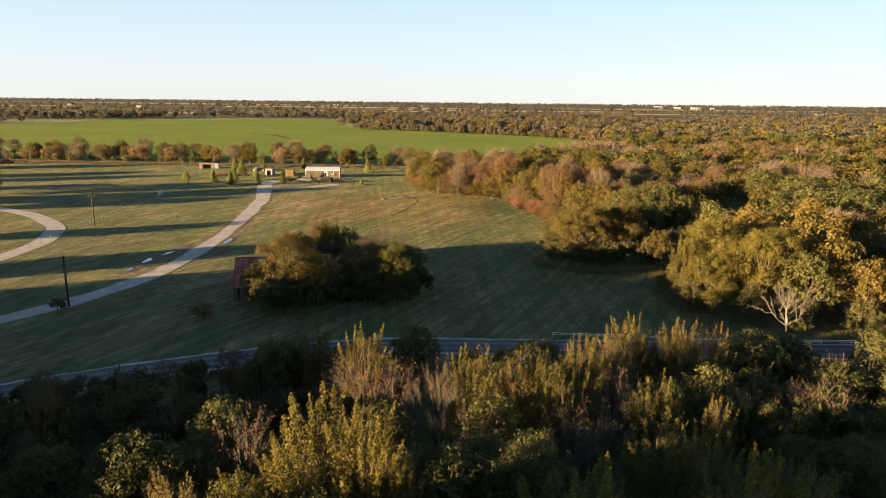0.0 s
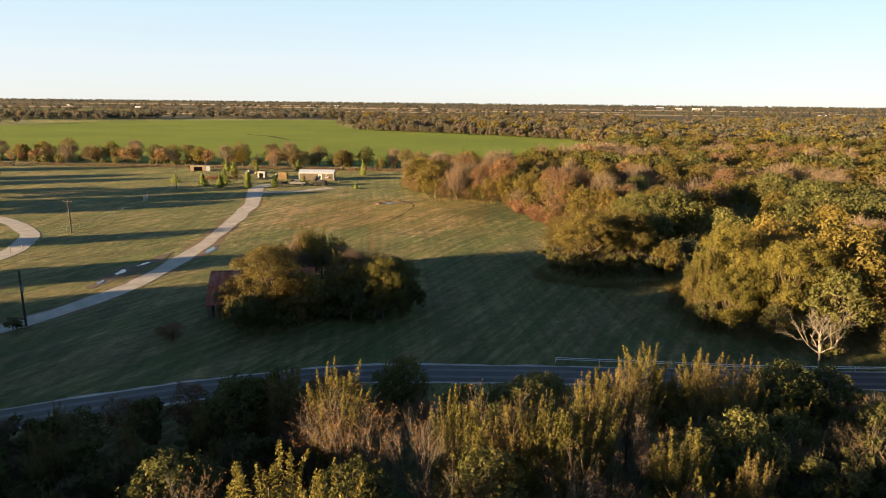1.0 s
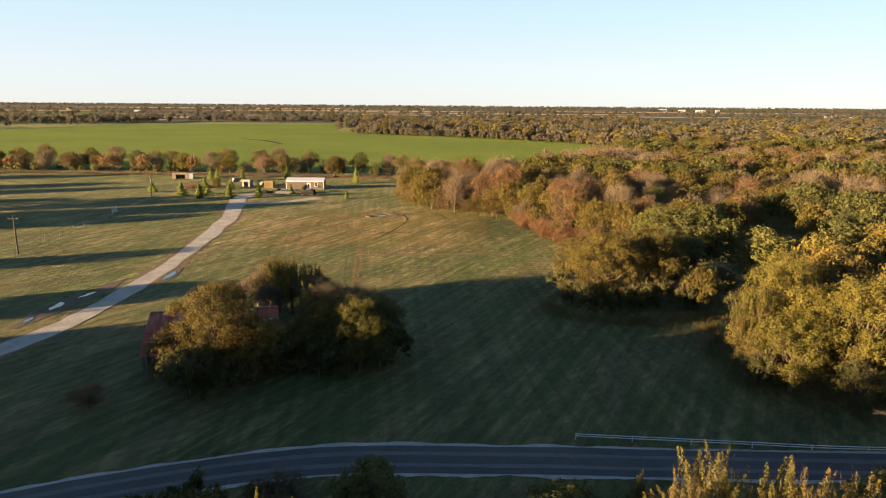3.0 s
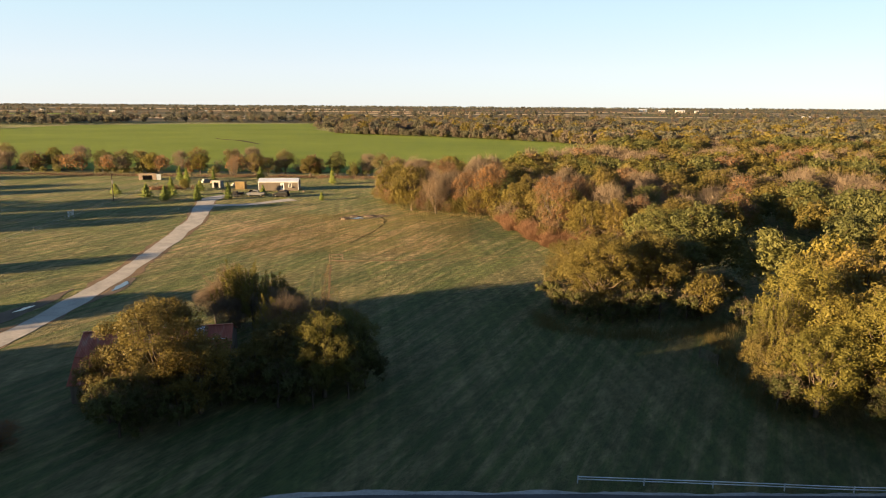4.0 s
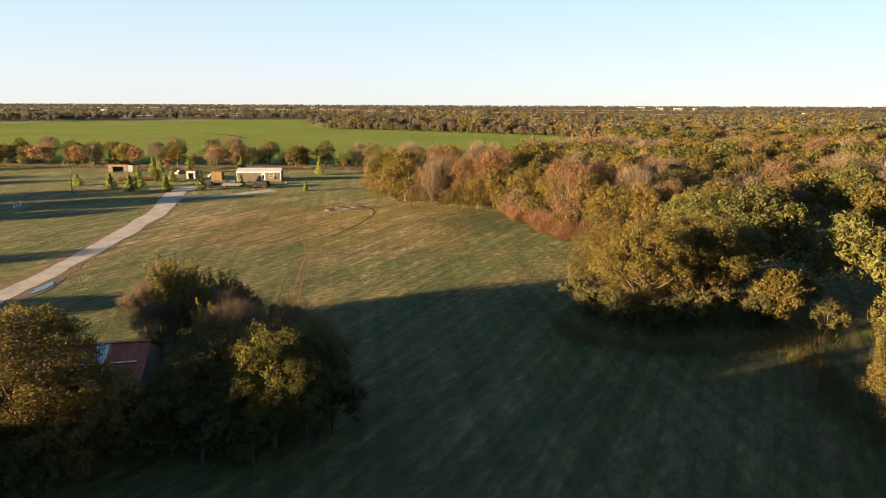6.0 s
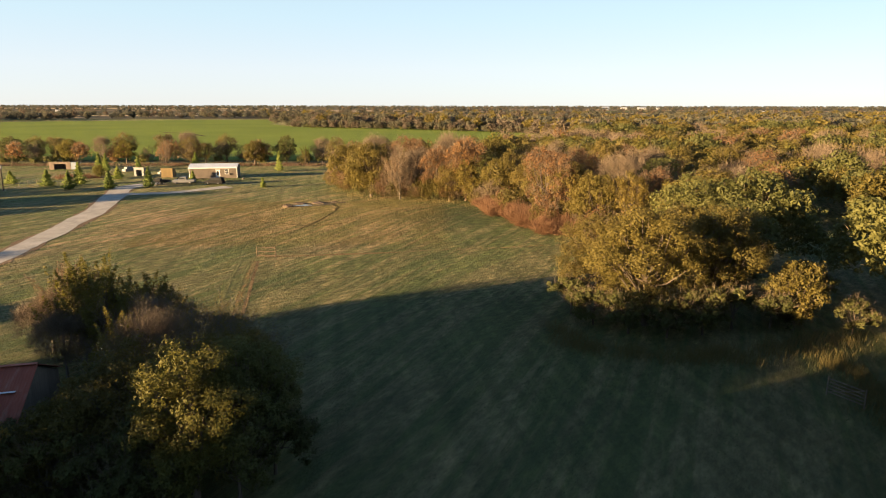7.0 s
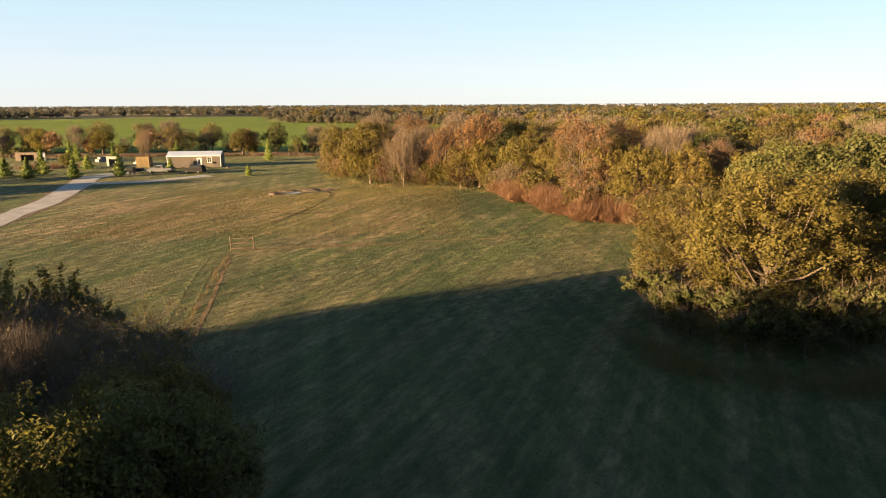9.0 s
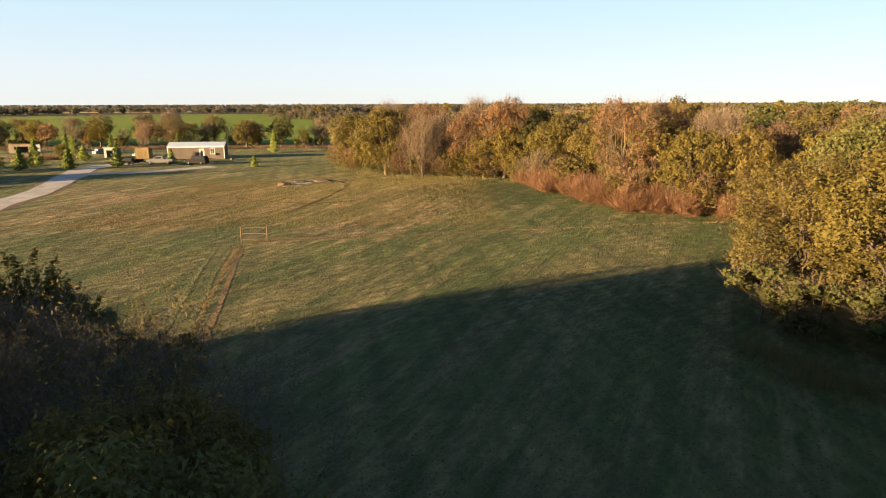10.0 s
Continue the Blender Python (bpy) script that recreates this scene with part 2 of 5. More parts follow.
    col = mix(nt, maths(nt, "MULTIPLY", band(nt, yy, 118, 235, 10), 0.85), col, mix(nt, 1.0, col, sunlit_streak, "MULTIPLY"))
    mown = noisy(nt, 0.55, 3, stretch=(1.5, 0.05, 1, 9))
    col = mix(nt, 1.0, col, ramp(nt, mown, [(0.38, (0.80, 0.84, 0.80)), (0.5, (1, 1, 1)), (0.62, (1.24, 1.18, 1.14))]), "MULTIPLY")
    nt.links.new(col, b.inputs["Base Color"])
    h = maths(nt, "ADD", maths(nt, "ADD", noisy(nt, 2.6, 6, rough=0.78, stretch=(1.3, 0.6, 1, -25)), maths(nt, "MULTIPLY", rows, 1.3)), maths(nt, "MULTIPLY", noisy(nt, 0.7, 3, stretch=(1.2, 0.6, 1, -30)), 0.9))
    bump(nt, b, h, 1.0, 0.8)
    return m


def field_material(name, dark, light, relief=0.3):
    m, nt, b = material(name, 0.95)
    b.inputs["Specular IOR Level"].default_value = 0.04
    f = maths(nt, "ADD", maths(nt, "MULTIPLY", noisy(nt, 0.012, 5), 0.6), maths(nt, "MULTIPLY", noisy(nt, 0.5, 5, stretch=(0.05, 1, 1, 8)), 0.4))
    nt.links.new(ramp(nt, f, [(0.35, dark), (0.65, light)]), b.inputs["Base Color"])
    bump(nt, b, noisy(nt, 1.5, 5, rough=0.7), 1.0, relief)
    return m


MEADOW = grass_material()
CROP = field_material("green_crop", (0.082, 0.115, 0.022), (0.125, 0.155, 0.030))
TAN_FIELD = field_material("stubble", (0.22, 0.17, 0.11), (0.34, 0.27, 0.18), 0.8)
DIRT = field_material("bare_soil", (0.095, 0.070, 0.048), (0.155, 0.112, 0.075))
DARK_SOIL = field_material("dark_soil", (0.03, 0.026, 0.015), (0.06, 0.05, 0.028))
DRY_GRASS = field_material("dry_grass", (0.12, 0.085, 0.045), (0.21, 0.145, 0.08), 0.8)


# ---- mesh tools ----
def part(name, data, mat, parent=None, label=""):
    """Links a bmesh or a mesh as one object under a thing or a part."""
    if isinstance(data, bmesh.types.BMesh):
        me = bpy.data.meshes.new(name)
        data.to_mesh(me)
        data.free()
    else:
        me = data
    if mat and not me.materials:
        me.materials.append(mat)
    ob = new(name, me)
    if parent:
        ob.parent = parent
    return tagged(ob, label)


def thing(name, label, category, m=None, group="", kind=""):
    ob = new(name)
    ob.empty_display_size = 0.2
    if m is not None:
        ob.matrix_world = m
    return tagged(ob, label, category, group, kind)


def np_mesh(name, v, f):
    """A mesh from arrays of corners and of faces with equally many corners."""
    me = bpy.data.meshes.new(name)
    k = f.shape[1]
    me.vertices.add(len(v))
    me.vertices.foreach_set("co", np.asarray(v, np.float32).ravel())
    me.loops.add(f.size)
    me.loops.foreach_set("vertex_index", f.astype(np.int32).ravel())
    me.polygons.add(len(f))
    me.polygons.foreach_set("loop_start", np.arange(0, f.size, k, dtype=np.int32))
    me.update(calc_edges=True)
    return me


def box(bm, x0, x1, y0, y1, z0, z1, bevel=0.0):
    r = bmesh.ops.create_cube(bm, size=1, matrix=Matrix.LocRotScale(((x0 + x1) / 2, (y0 + y1) / 2, (z0 + z1) / 2), None, (abs(x1 - x0), abs(y1 - y0), abs(z1 - z0))))
    if bevel:
        es = {e for v in r["verts"] for e in v.link_edges}
        bmesh.ops.bevel(bm, geom=list(es), offset=bevel, segments=1, affect="EDGES")
    return bm


def boxes(*rows, bevel=0.0):
    bm = bmesh.new()
    for r in rows:
        box(bm, *r, bevel=bevel)
    return bm


def prism(bm, outline, y0, y1):
    """Extrudes an outline of (x, z) from y0 to y1."""
    a = [bm.verts.new((x, y0, z)) for x, z in outline]
    c = [bm.verts.new((x, y1, z)) for x, z in outline]
    n = len(a)
    bm.faces.new(a)
    bm.faces.new(c[::-1])
    for i in range(n):
        bm.faces.new((a[i], c[i], c[(i + 1) % n], a[(i + 1) % n]))
    bmesh.ops.recalc_face_normals(bm, faces=bm.faces)
    return bm


def tubes(paths, sides=5):
    """Corners and faces of tapered tubes: paths of (points, radii)."""
    vs, fs, base = [], [], 0
    ang = np.arange(sides) * 2 * math.pi / sides
    for pts, rad in paths:
        pts = np.asarray(pts, float)
        n = len(pts)
        d = np.gradient(pts, axis=0)
        d /= np.linalg.norm(d, axis=1, keepdims=True) + 1e-9
        ref = np.where(np.abs(d[:, 2:3]) > 0.9, [[1.0, 0, 0]], [[0, 0, 1.0]])
        a = np.cross(d, ref)
        a /= np.linalg.norm(a, axis=1, keepdims=True) + 1e-9
        c = np.cross(d, a)
        ring = pts[:, None] + (a[:, None] * np.cos(ang)[None, :, None] + c[:, None] * np.sin(ang)[None, :, None]) * np.asarray(rad, float)[:, None, None]
        vs.append(ring.reshape(-1, 3))
        i, j = np.meshgrid(np.arange(n - 1), np.arange(sides), indexing="ij")
        k = (j + 1) % sides
        fs.append(np.stack([i * sides + j, i * sides + k, (i + 1) * sides + k, (i + 1) * sides + j], -1).reshape(-1, 4) + base)
        base += n * sides
    return np.concatenate(vs), np.concatenate(fs)


def unit(rng, n):
    u = rng.normal(size=(n, 3))
    return u / np.linalg.norm(u, axis=1, keepdims=True)


def leaves(rng, c, out, size, slim=0.6, loose=0.9):
    """Leaf sprays: one bent quad each, roughly facing outward."""
    n = len(c)
    nor = out * (1 - 0.5 * loose) + unit(rng, n) * loose
    nor /= np.linalg.norm(nor, axis=1, keepdims=True) + 1e-9
    t = np.cross(nor, unit(rng, n))
    t /= np.linalg.norm(t, axis=1, keepdims=True) + 1e-9
    b = np.cross(nor, t)
    s = (size * rng.uniform(0.6, 1.35, n))[:, None]
    v = np.stack([c - t * s * 0.6, c + b * s * slim * 0.5 + nor * s * 0.12, c + t * s * 0.6, c - b * s * slim * 0.5 + nor * s * 0.12], 1)
    return v.reshape(-1, 3), np.arange(4 * n).reshape(-1, 4)


def slivers(rng, c, way, length, width):
    """Thin twigs and blades: one long triangle each, its foot at c."""
    n = len(c)
    side = np.cross(way, unit(rng, n))
    side /= np.linalg.norm(side, axis=1, keepdims=True) + 1e-9
    s = rng.uniform(0.6, 1.3, n)[:, None]
    v = np.stack([c - side * width * 0.5, c + side * width * 0.5, c + way * length * s], 1)
    return v.reshape(-1, 3), np.arange(3 * n).reshape(-1, 3)


def lobes(rng, R, z0, z1, count, spread=0.62, size=(0.34, 0.5)):
    """The clumps of a crown: centres and radii inside an egg from z0 to z1, fullest below the middle."""
    u = unit(rng, count)
    u[:, 2] = np.abs(u[:, 2]) * np.where(rng.random(count) < 0.62, 1, -1)
    r = rng.uniform(0.4, 1.0, count) ** 0.5
    H = (z1 - z0) / 2
    c = u * r[:, None] * np.array([R, R, H]) * spread
    c[:, :2] *= np.where(c[:, 2:3] < 0, 1.12, 1.0)
    c[:, 2] += (z0 + z1) / 2
    return c, R * rng.uniform(*size, count) * np.clip(H / R, 0.75, 1.15)


def crown_leaves(rng, c, r, n, size, slim=0.6, loose=0.75):
    """Leaves over the outside of the clumps, gathered in sprays."""
    per = 16
    m = len(c) * per
    i = np.repeat(np.arange(len(c)), per)
    u = unit(rng, m)
    u[:, 2] = np.where((u[:, 2] < -0.3) & (rng.random(m) < 0.5), -u[:, 2], u[:, 2])
    sc = c[i] + u * r[i][:, None] * rng.uniform(0.6, 1.08, (m, 1)) * np.array([1, 1, 0.9])
    deep = np.min(np.linalg.norm(sc[:, None] - c[None], axis=2) / r[None], axis=1)
    ok = (deep > 0.56) & (sc[:, 2] > 0.25)
    sc, su = sc[ok], u[ok]
    sr = r[i][ok] * rng.uniform(0.26, 0.46, len(sc))
    j = rng.choice(len(sc), n, p=sr ** 1.6 / np.sum(sr ** 1.6))
    w = unit(rng, n)
    p = sc[j] + w * sr[j][:, None] * (0.25 + 0.85 * rng.random((n, 1)))
    p[:, 2] = np.maximum(p[:, 2], 0.12)
    out = w * 0.6 + su[j] * 0.6
    return leaves(rng, p, out, size, slim, loose)


def limb_paths(rng, c, height, trunk, lean=0.3):
    """A trunk and a limb to every clump."""
    fork = height * 0.26
    wob = rng.normal(0, lean * 0.25, (5, 3)) * [1, 1, 0]
    tr = np.array([[0, 0, -0.3], [0, 0, fork * 0.5], [0, 0, fork], [0, 0, height * 0.5], [0, 0, height * 0.78]]) + wob * np.linspace(0, 1.6, 5)[:, None]
    out = [(tr, trunk * np.array([1.25, 1.0, 0.82, 0.5, 0.16]))]
    for q in c:
        s = rng.uniform(0.2, 0.75)
        a = tr[1] * (1 - s) + tr[3] * s
        mid = (a * 0.5 + q * 0.5) + [0, 0, -0.06 * height] + rng.normal(0, 0.2, 3)
        out.append((np.array([a, mid, q, q + (q - mid) * 0.15]), trunk * np.array([0.34, 0.2, 0.09, 0.03])))
    return out


def twig_paths(rng, start, way, length, radius, depth, out, spread=0.6, kids=(3, 4)):
    """Bare branches, forking on."""
    way = way / np.linalg.norm(way)
    mid = start + way * length * 0.5 + rng.normal(0, 0.05 * length, 3)
    end = start + way * length + rng.normal(0, 0.08 * length, 3)
    out.append((np.array([start, mid, end]), np.array([radius, radius * 0.75, radius * 0.5])))
    if depth:
        for _ in range(rng.integers(kids[0], kids[1] + 1)):
            s = rng.uniform(0.45, 1.0)
            w = way + rng.normal(0, spread, 3) + [0, 0, 0.12]
            twig_paths(rng, start * (1 - s) + end * s, w, length * rng.uniform(0.55, 0.8), radius * 0.5, depth - 1, out, spread, kids)


# kinds of trees: crown radius, foot of crown, height, clumps, leaves, leaf size, trunk, twigs, materials
KINDS = {
    "oak": dict(R=5.0, z0=0.5, h=11.0, clumps=46, n=7600, size=0.40, trunk=0.34, leaf=OLIVE, twigs=250),
    "green_oak": dict(R=5.2, z0=0.6, h=12.0, clumps=46, n=7600, size=0.40, trunk=0.36, leaf=GREEN, twigs=200),
    "gold": dict(R=4.6, z0=0.3, h=10.5, clumps=42, n=7600, size=0.36, trunk=0.28, leaf=GOLD, twigs=600),
    "yellow_oak": dict(R=4.8, z0=0.3, h=10.5, clumps=44, n=7600, size=0.36, trunk=0.28, leaf=ELM, twigs=250),
    "elm": dict(R=2.5, z0=1.2, h=10.5, clumps=20, n=5000, size=0.27, trunk=0.14, leaf=ELM, twigs=700),
    "young_gold": dict(R=2.1, z0=1.4, h=10.0, clumps=17, n=3400, size=0.25, trunk=0.12, leaf=GOLD, twigs=1200),
    "bare": dict(R=2.8, z0=1.0, h=10.0, clumps=17, n=900, size=0.22, trunk=0.13, leaf=RUST, twigs=5200),
    "rust": dict(R=4.2, z0=0.5, h=11.0, clumps=34, n=4600, size=0.30, trunk=0.24, leaf=RUST, twigs=3600),
    "haze": dict(R=4.4, z0=0.5, h=10.5, clumps=34, n=1300, size=0.20, trunk=0.2, leaf=TAN, twigs=7500),
    "thin_olive": dict(R=4.4, z0=0.5, h=10.5, clumps=34, n=4600, size=0.28, trunk=0.2, leaf=OLIVE, twigs=3200),
    "sedge_bush": dict(R=1.7, z0=0.0, h=2.6, clumps=10, n=260, size=0.22, trunk=0.05, leaf=SEDGE, twigs=2600, twig=SEDGE),
    # the far kinds carry distance haze in their leaf colour
    "far_tree": dict(R=4.6, z0=0.8, h=10.5, clumps=22, n=7000, size=0.40, trunk=0.3, leaf=HAZED_LEAVES, twigs=0),
    "far_olive": dict(R=4.8, z0=0.8, h=10.5, clumps=22, n=7000, size=0.40, trunk=0.3, leaf=HAZED_OLIVE, twigs=0),
    "far_brown": dict(R=4.6, z0=0.8, h=10.0, clumps=22, n=7000, size=0.40, trunk=0.3, leaf=HAZED_BROWN, twigs=0),
    "shrub": dict(R=2.8, z0=0.0, h=5.2, clumps=14, n=3400, size=0.30, trunk=0.10, leaf=GREEN, twigs=500),
}
LABELS = {
    "oak": ("oak_tree", "spreading oak with olive autumn leaves in low sun"),
    "green_oak": ("oak_tree", "large dark green oak with a rounded clumpy crown"),
    "gold": ("broadleaf_tree", "golden yellow autumn tree with a dense crown"),
    "yellow_oak": ("broadleaf_tree", "rounded tree with yellow-green leaves lit by low sun"),
    "elm": ("young_tree", "slender young tree with yellow-green leaves"),
    "young_gold": ("young_tree", "slender young tree with sparse golden leaves"),
    "bare": ("bare_tree", "nearly bare tree with pinkish-brown upright twigs"),
    "rust": ("broadleaf_tree", "rust-brown autumn tree, half its leaves gone"),
    "thin_olive": ("broadleaf_tree", "thinning autumn tree with sparse olive leaves"),
    "haze": ("bare_tree", "leafless tree with a haze of pale brown twigs"),
    "shrub": ("bush", "dark green bush growing down to the grass"),
}


def plume_leaves(rng, R, z0, h, n, size, shoots):
    """Upright leafy shoots packed into a crown: leaf quads, and the middle of every shoot."""
    a = rng.uniform(0, 2 * math.pi, shoots)
    q = rng.random(shoots) ** 0.5
    out = np.column_stack([np.cos(a), np.sin(a), np.zeros(shoots)])
    top = h * (1.0 - 0.40 * q ** 2.2) * rng.uniform(0.74, 1.0, shoots)
    foot = out * (R * 0.72 * q)[:, None]
    foot[:, 2] = np.maximum(z0 + 0.2, top - h * rng.uniform(0.28, 0.5, shoots))
    tip = foot + out * (R * 0.30 * q)[:, None] + rng.normal(0, 0.42, (shoots, 3))
    tip[:, 2] = top
    wide = R * rng.uniform(0.09, 0.24, shoots)
    i = rng.choice(shoots, n, p=wide / wide.sum())
    t = rng.random(n) ** 0.8
    w = unit(rng, n) * [1, 1, 0.7]
    p = foot[i] * (1 - t[:, None]) + tip[i] * t[:, None] + w * (wide[i] * (1.05 - t) ** 0.7)[:, None] * rng.uniform(0.3, 1.35, (n, 1))
    lv, lf = leaves(rng, p, w * 0.7 + out[i] * 0.4 + [0, 0, 0.15], size, 0.75, 0.6)
    return lv, lf, foot * 0.55 + tip * 0.45, tip - foot


def crown_of(kind, seed, thin=1.0, grow=1.0):
    """Crown arrays of a kind of tree: leaf quads, twig triangles, clump centres."""
    k = KINDS[kind]
    rng = np.random.default_rng(seed)
    nt = int(k["twigs"] * thin)
    if k["R"] < 3.0 and k["h"] > 6:
        lv, lf, c, rise = plume_leaves(rng, k["R"], k["z0"], k["h"], max(20, int(k["n"] * thin)), k["size"] * grow, 46)
        i = rng.choice(len(c), nt)
        way = rise[i] / np.linalg.norm(rise[i], axis=1, keepdims=True) + rng.normal(0, 0.28, (nt, 3))
        foot = c[i] + rise[i] * rng.uniform(-0.75, 0.42, (nt, 1)) + rng.normal(0, 0.16, (nt, 3))
        foot[:, 2] = np.maximum(foot[:, 2], 0.1)
        tv, tf = slivers(rng, foot, way, 0.9 * grow ** 0.5, 0.026 * grow ** 1.4)
        return lv, lf, tv, tf, c[:20], rng
    c, r = lobes(rng, k["R"], k["z0"], k["h"], k["clumps"], *((0.66, (0.26, 0.42)) if grow > 1.2 else (0.74, (0.19, 0.33))))
    lv, lf = crown_leaves(rng, c, r, max(20, int(k["n"] * thin)), k["size"] * grow, *((0.95, 0.4) if grow > 1.2 else (1.0, 0.5)))
    if nt:
        i = rng.choice(len(c), nt)
        u = unit(rng, nt)
        way = u * 0.75 + [0, 0, 0.75]
        way /= np.linalg.norm(way, axis=1, keepdims=True)
        foot = c[i] + u * r[i][:, None] * rng.uniform(0.3, 1.0, (nt, 1))
        foot[:, 2] = np.maximum(foot[:, 2], 0.1)
        tv, tf = slivers(rng, foot, way, 1.1 * grow ** 0.5, 0.032 * grow ** 1.4)
    else:
        tv, tf = np.zeros((0, 3)), np.zeros((0, 3), int)
    return lv, lf, tv, tf, c, rng


made_trees = {}


def tree(kind, variant, x, y, scale=1.0, turn=0.0, tall=1.0, group="woodland trees", fine=1):
    """Plants a tree: built once a kind and variant, then copied. fine: 0 coarse to 5, very small leaves, for the nearest."""
    m = Matrix.Translation((x, y, gz(x, y) - 0.05)) @ Matrix.Rotation(turn, 4, "Z") @ Matrix.Diagonal((scale, scale, scale * tall, 1))
    key = (kind, variant, fine)
    if key in made_trees:
        first = made_trees[key]
        ob = copy_thing(first, m @ Matrix.Diagonal((1 / first.scale[0], 1 / first.scale[1], 1 / first.scale[2], 1)))
        ob["group"] = group
        return ob
    k = KINDS[kind]
    name, label = LABELS[kind]
    lv, lf, tv, tf, c, rng = crown_of(kind, 100 + 17 * variant + 1000 * list(KINDS).index(kind), *((0.4, 1.5), (1.05, 0.95), (2.5, 0.58), (0.65, 1.1), (1.5, 0.75), (4.6, 0.42))[int(fine)])
    root = thing(name, label, "tree" if kind != "shrub" else "bush", m, group)
    v, f = tubes(limb_paths(rng, c if fine else c[:7], k["h"], k["trunk"]), 6 if fine > 1 else 4)
    part("trunk", np_mesh("trunk", v, f), GREY_BARK if kind in ("bare", "haze") else BARK, root)
    part("crown", np_mesh("crown", lv.reshape(-1, 4, 3)[:, :3].reshape(-1, 3), np.arange(3 * len(lf)).reshape(-1, 3)), k["leaf"], root)
    if len(tf):
        tagged(part("branchwork", np_mesh("branchwork", tv, tf), k.get("twig", TAN), root), kind="stuff")
    made_trees[key] = root
    return root


# ---- the land ----
def gz(x, y):
    """The ground's height: nearly flat, a low knoll before the tree line."""
    z = 1.15 * math.exp(-(((x + 6) / 15) ** 2) - ((y - 172) / 15) ** 2)
    near = max(0.0, 1 - max(abs(x), abs(y - 150)) / 420)
    return z + 0.22 * near * math.sin(x * 0.043 + 1.3) * math.cos(y * 0.037 + 0.4)


def smooth_steps(a, b, n, far, m):
    """Even steps from a to b, then growing ones out to far on both sides."""
    mid = np.linspace(a, b, n)
    g = (np.linspace(0, 1, m + 1)[1:]) ** 3
    return np.concatenate([(a - (far * g))[::-1], mid, b + far * g])


xs = smooth_steps(-260, 260, 160, 4600, 22)
ys = smooth_steps(-40, 420, 150, 4500, 22)
gx, gy = np.meshgrid(xs, ys, indexing="ij")
gv = np.stack([gx, gy, np.vectorize(gz)(gx, gy)], -1).reshape(-1, 3)
ii, jj = np.meshgrid(np.arange(len(xs) - 1), np.arange(len(ys) - 1), indexing="ij")
w = len(ys)
gf = np.stack([ii * w + jj, (ii + 1) * w + jj, (ii + 1) * w + jj + 1, ii * w + jj + 1], -1).reshape(-1, 4)
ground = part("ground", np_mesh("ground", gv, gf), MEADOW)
ground.data.polygons.foreach_set("use_smooth", np.ones(len(gf), bool))
tagged(ground, "mown autumn pasture, green with straw-coloured patches", "ground", kind="structure")


def line(points, step=2.0):
    """A smooth line through the points, in even steps."""
    p = np.array(points, float)
    p = np.vstack([2 * p[0] - p[1], p, 2 * p[-1] - p[-2]])
    out = []
    for i in range(1, len(p) - 2):
        n = max(2, int(np.linalg.norm(p[i + 1] - p[i]) / step))
        for t in np.linspace(0, 1, n, endpoint=False):
            a, b, c, d = p[i - 1:i + 3]
            out.append(0.5 * (2 * b + (c - a) * t + (2 * a - 5 * b + 4 * c - d) * t * t + (3 * b - a - 3 * c + d) * t ** 3))
    out.append(p[-2])
    return np.array(out)


def ribbon(points, half, lift, ragged=0.3, cols=5, crown=0.0, step=1.5, seed=3):
    """A strip along a line that follows the ground, with uneven edges."""
    rng = np.random.default_rng(seed)
    p = line(points, step)
    d = np.gradient(p, axis=0)
    d /= np.linalg.norm(d, axis=1, keepdims=True)
    nrm = np.stack([-d[:, 1], d[:, 0]], 1)
    half = np.interp(np.linspace(0, 1, len(p)), np.linspace(0, 1, len(np.atleast_1d(half))), np.atleast_1d(half))
    wob = np.convolve(rng.normal(0, 1, len(p) + 8), np.ones(5) / 5, "same")[4:-4] * ragged
    wob2 = np.convolve(rng.normal(0, 1, len(p) + 8), np.ones(5) / 5, "same")[4:-4] * ragged
    v = []
    for k in range(cols):
        s = -1 + 2 * k / (cols - 1)
        q = p + nrm * (s * half + (wob * (s > 0) + wob2 * (s < 0)) * abs(s))[:, None]
        z = np.array([gz(*a) for a in q]) + lift + crown * (1 - s * s)
        v.append(np.column_stack([q, z]))
    v = np.stack(v, 1).reshape(-1, 3)
    i, j = np.meshgrid(np.arange(len(p) - 1), np.arange(cols - 1), indexing="ij")
    f = np.stack([i * cols + j, i * cols + j + 1, (i + 1) * cols + j + 1, (i + 1) * cols + j], -1).reshape(-1, 4)
    return np_mesh("ribbon", v, f[:, ::-1])


def patch(points, lift, wobble=0.0, seed=5, step=3.0):
    """A flat plot of ground inside an outline."""
    rng = np.random.default_rng(seed)
    p = line(list(points) + [points[0]], step)[:-1]
    p = p + np.convolve(rng.normal(0, 1, (len(p) * 2)), np.ones(4) / 4, "same").reshape(-1, 2) * wobble
    bm = bmesh.new()
    f = bm.faces.new([bm.verts.new((x, y, gz(x, y) + lift)) for x, y in p])
    if f.normal.z < 0 or sum(p[i - 1][0] * p[i][1] - p[i][0] * p[i - 1][1] for i in range(len(p))) < 0:
        f.normal_flip()
    bmesh.ops.triangulate(bm, faces=[f])
    return bm


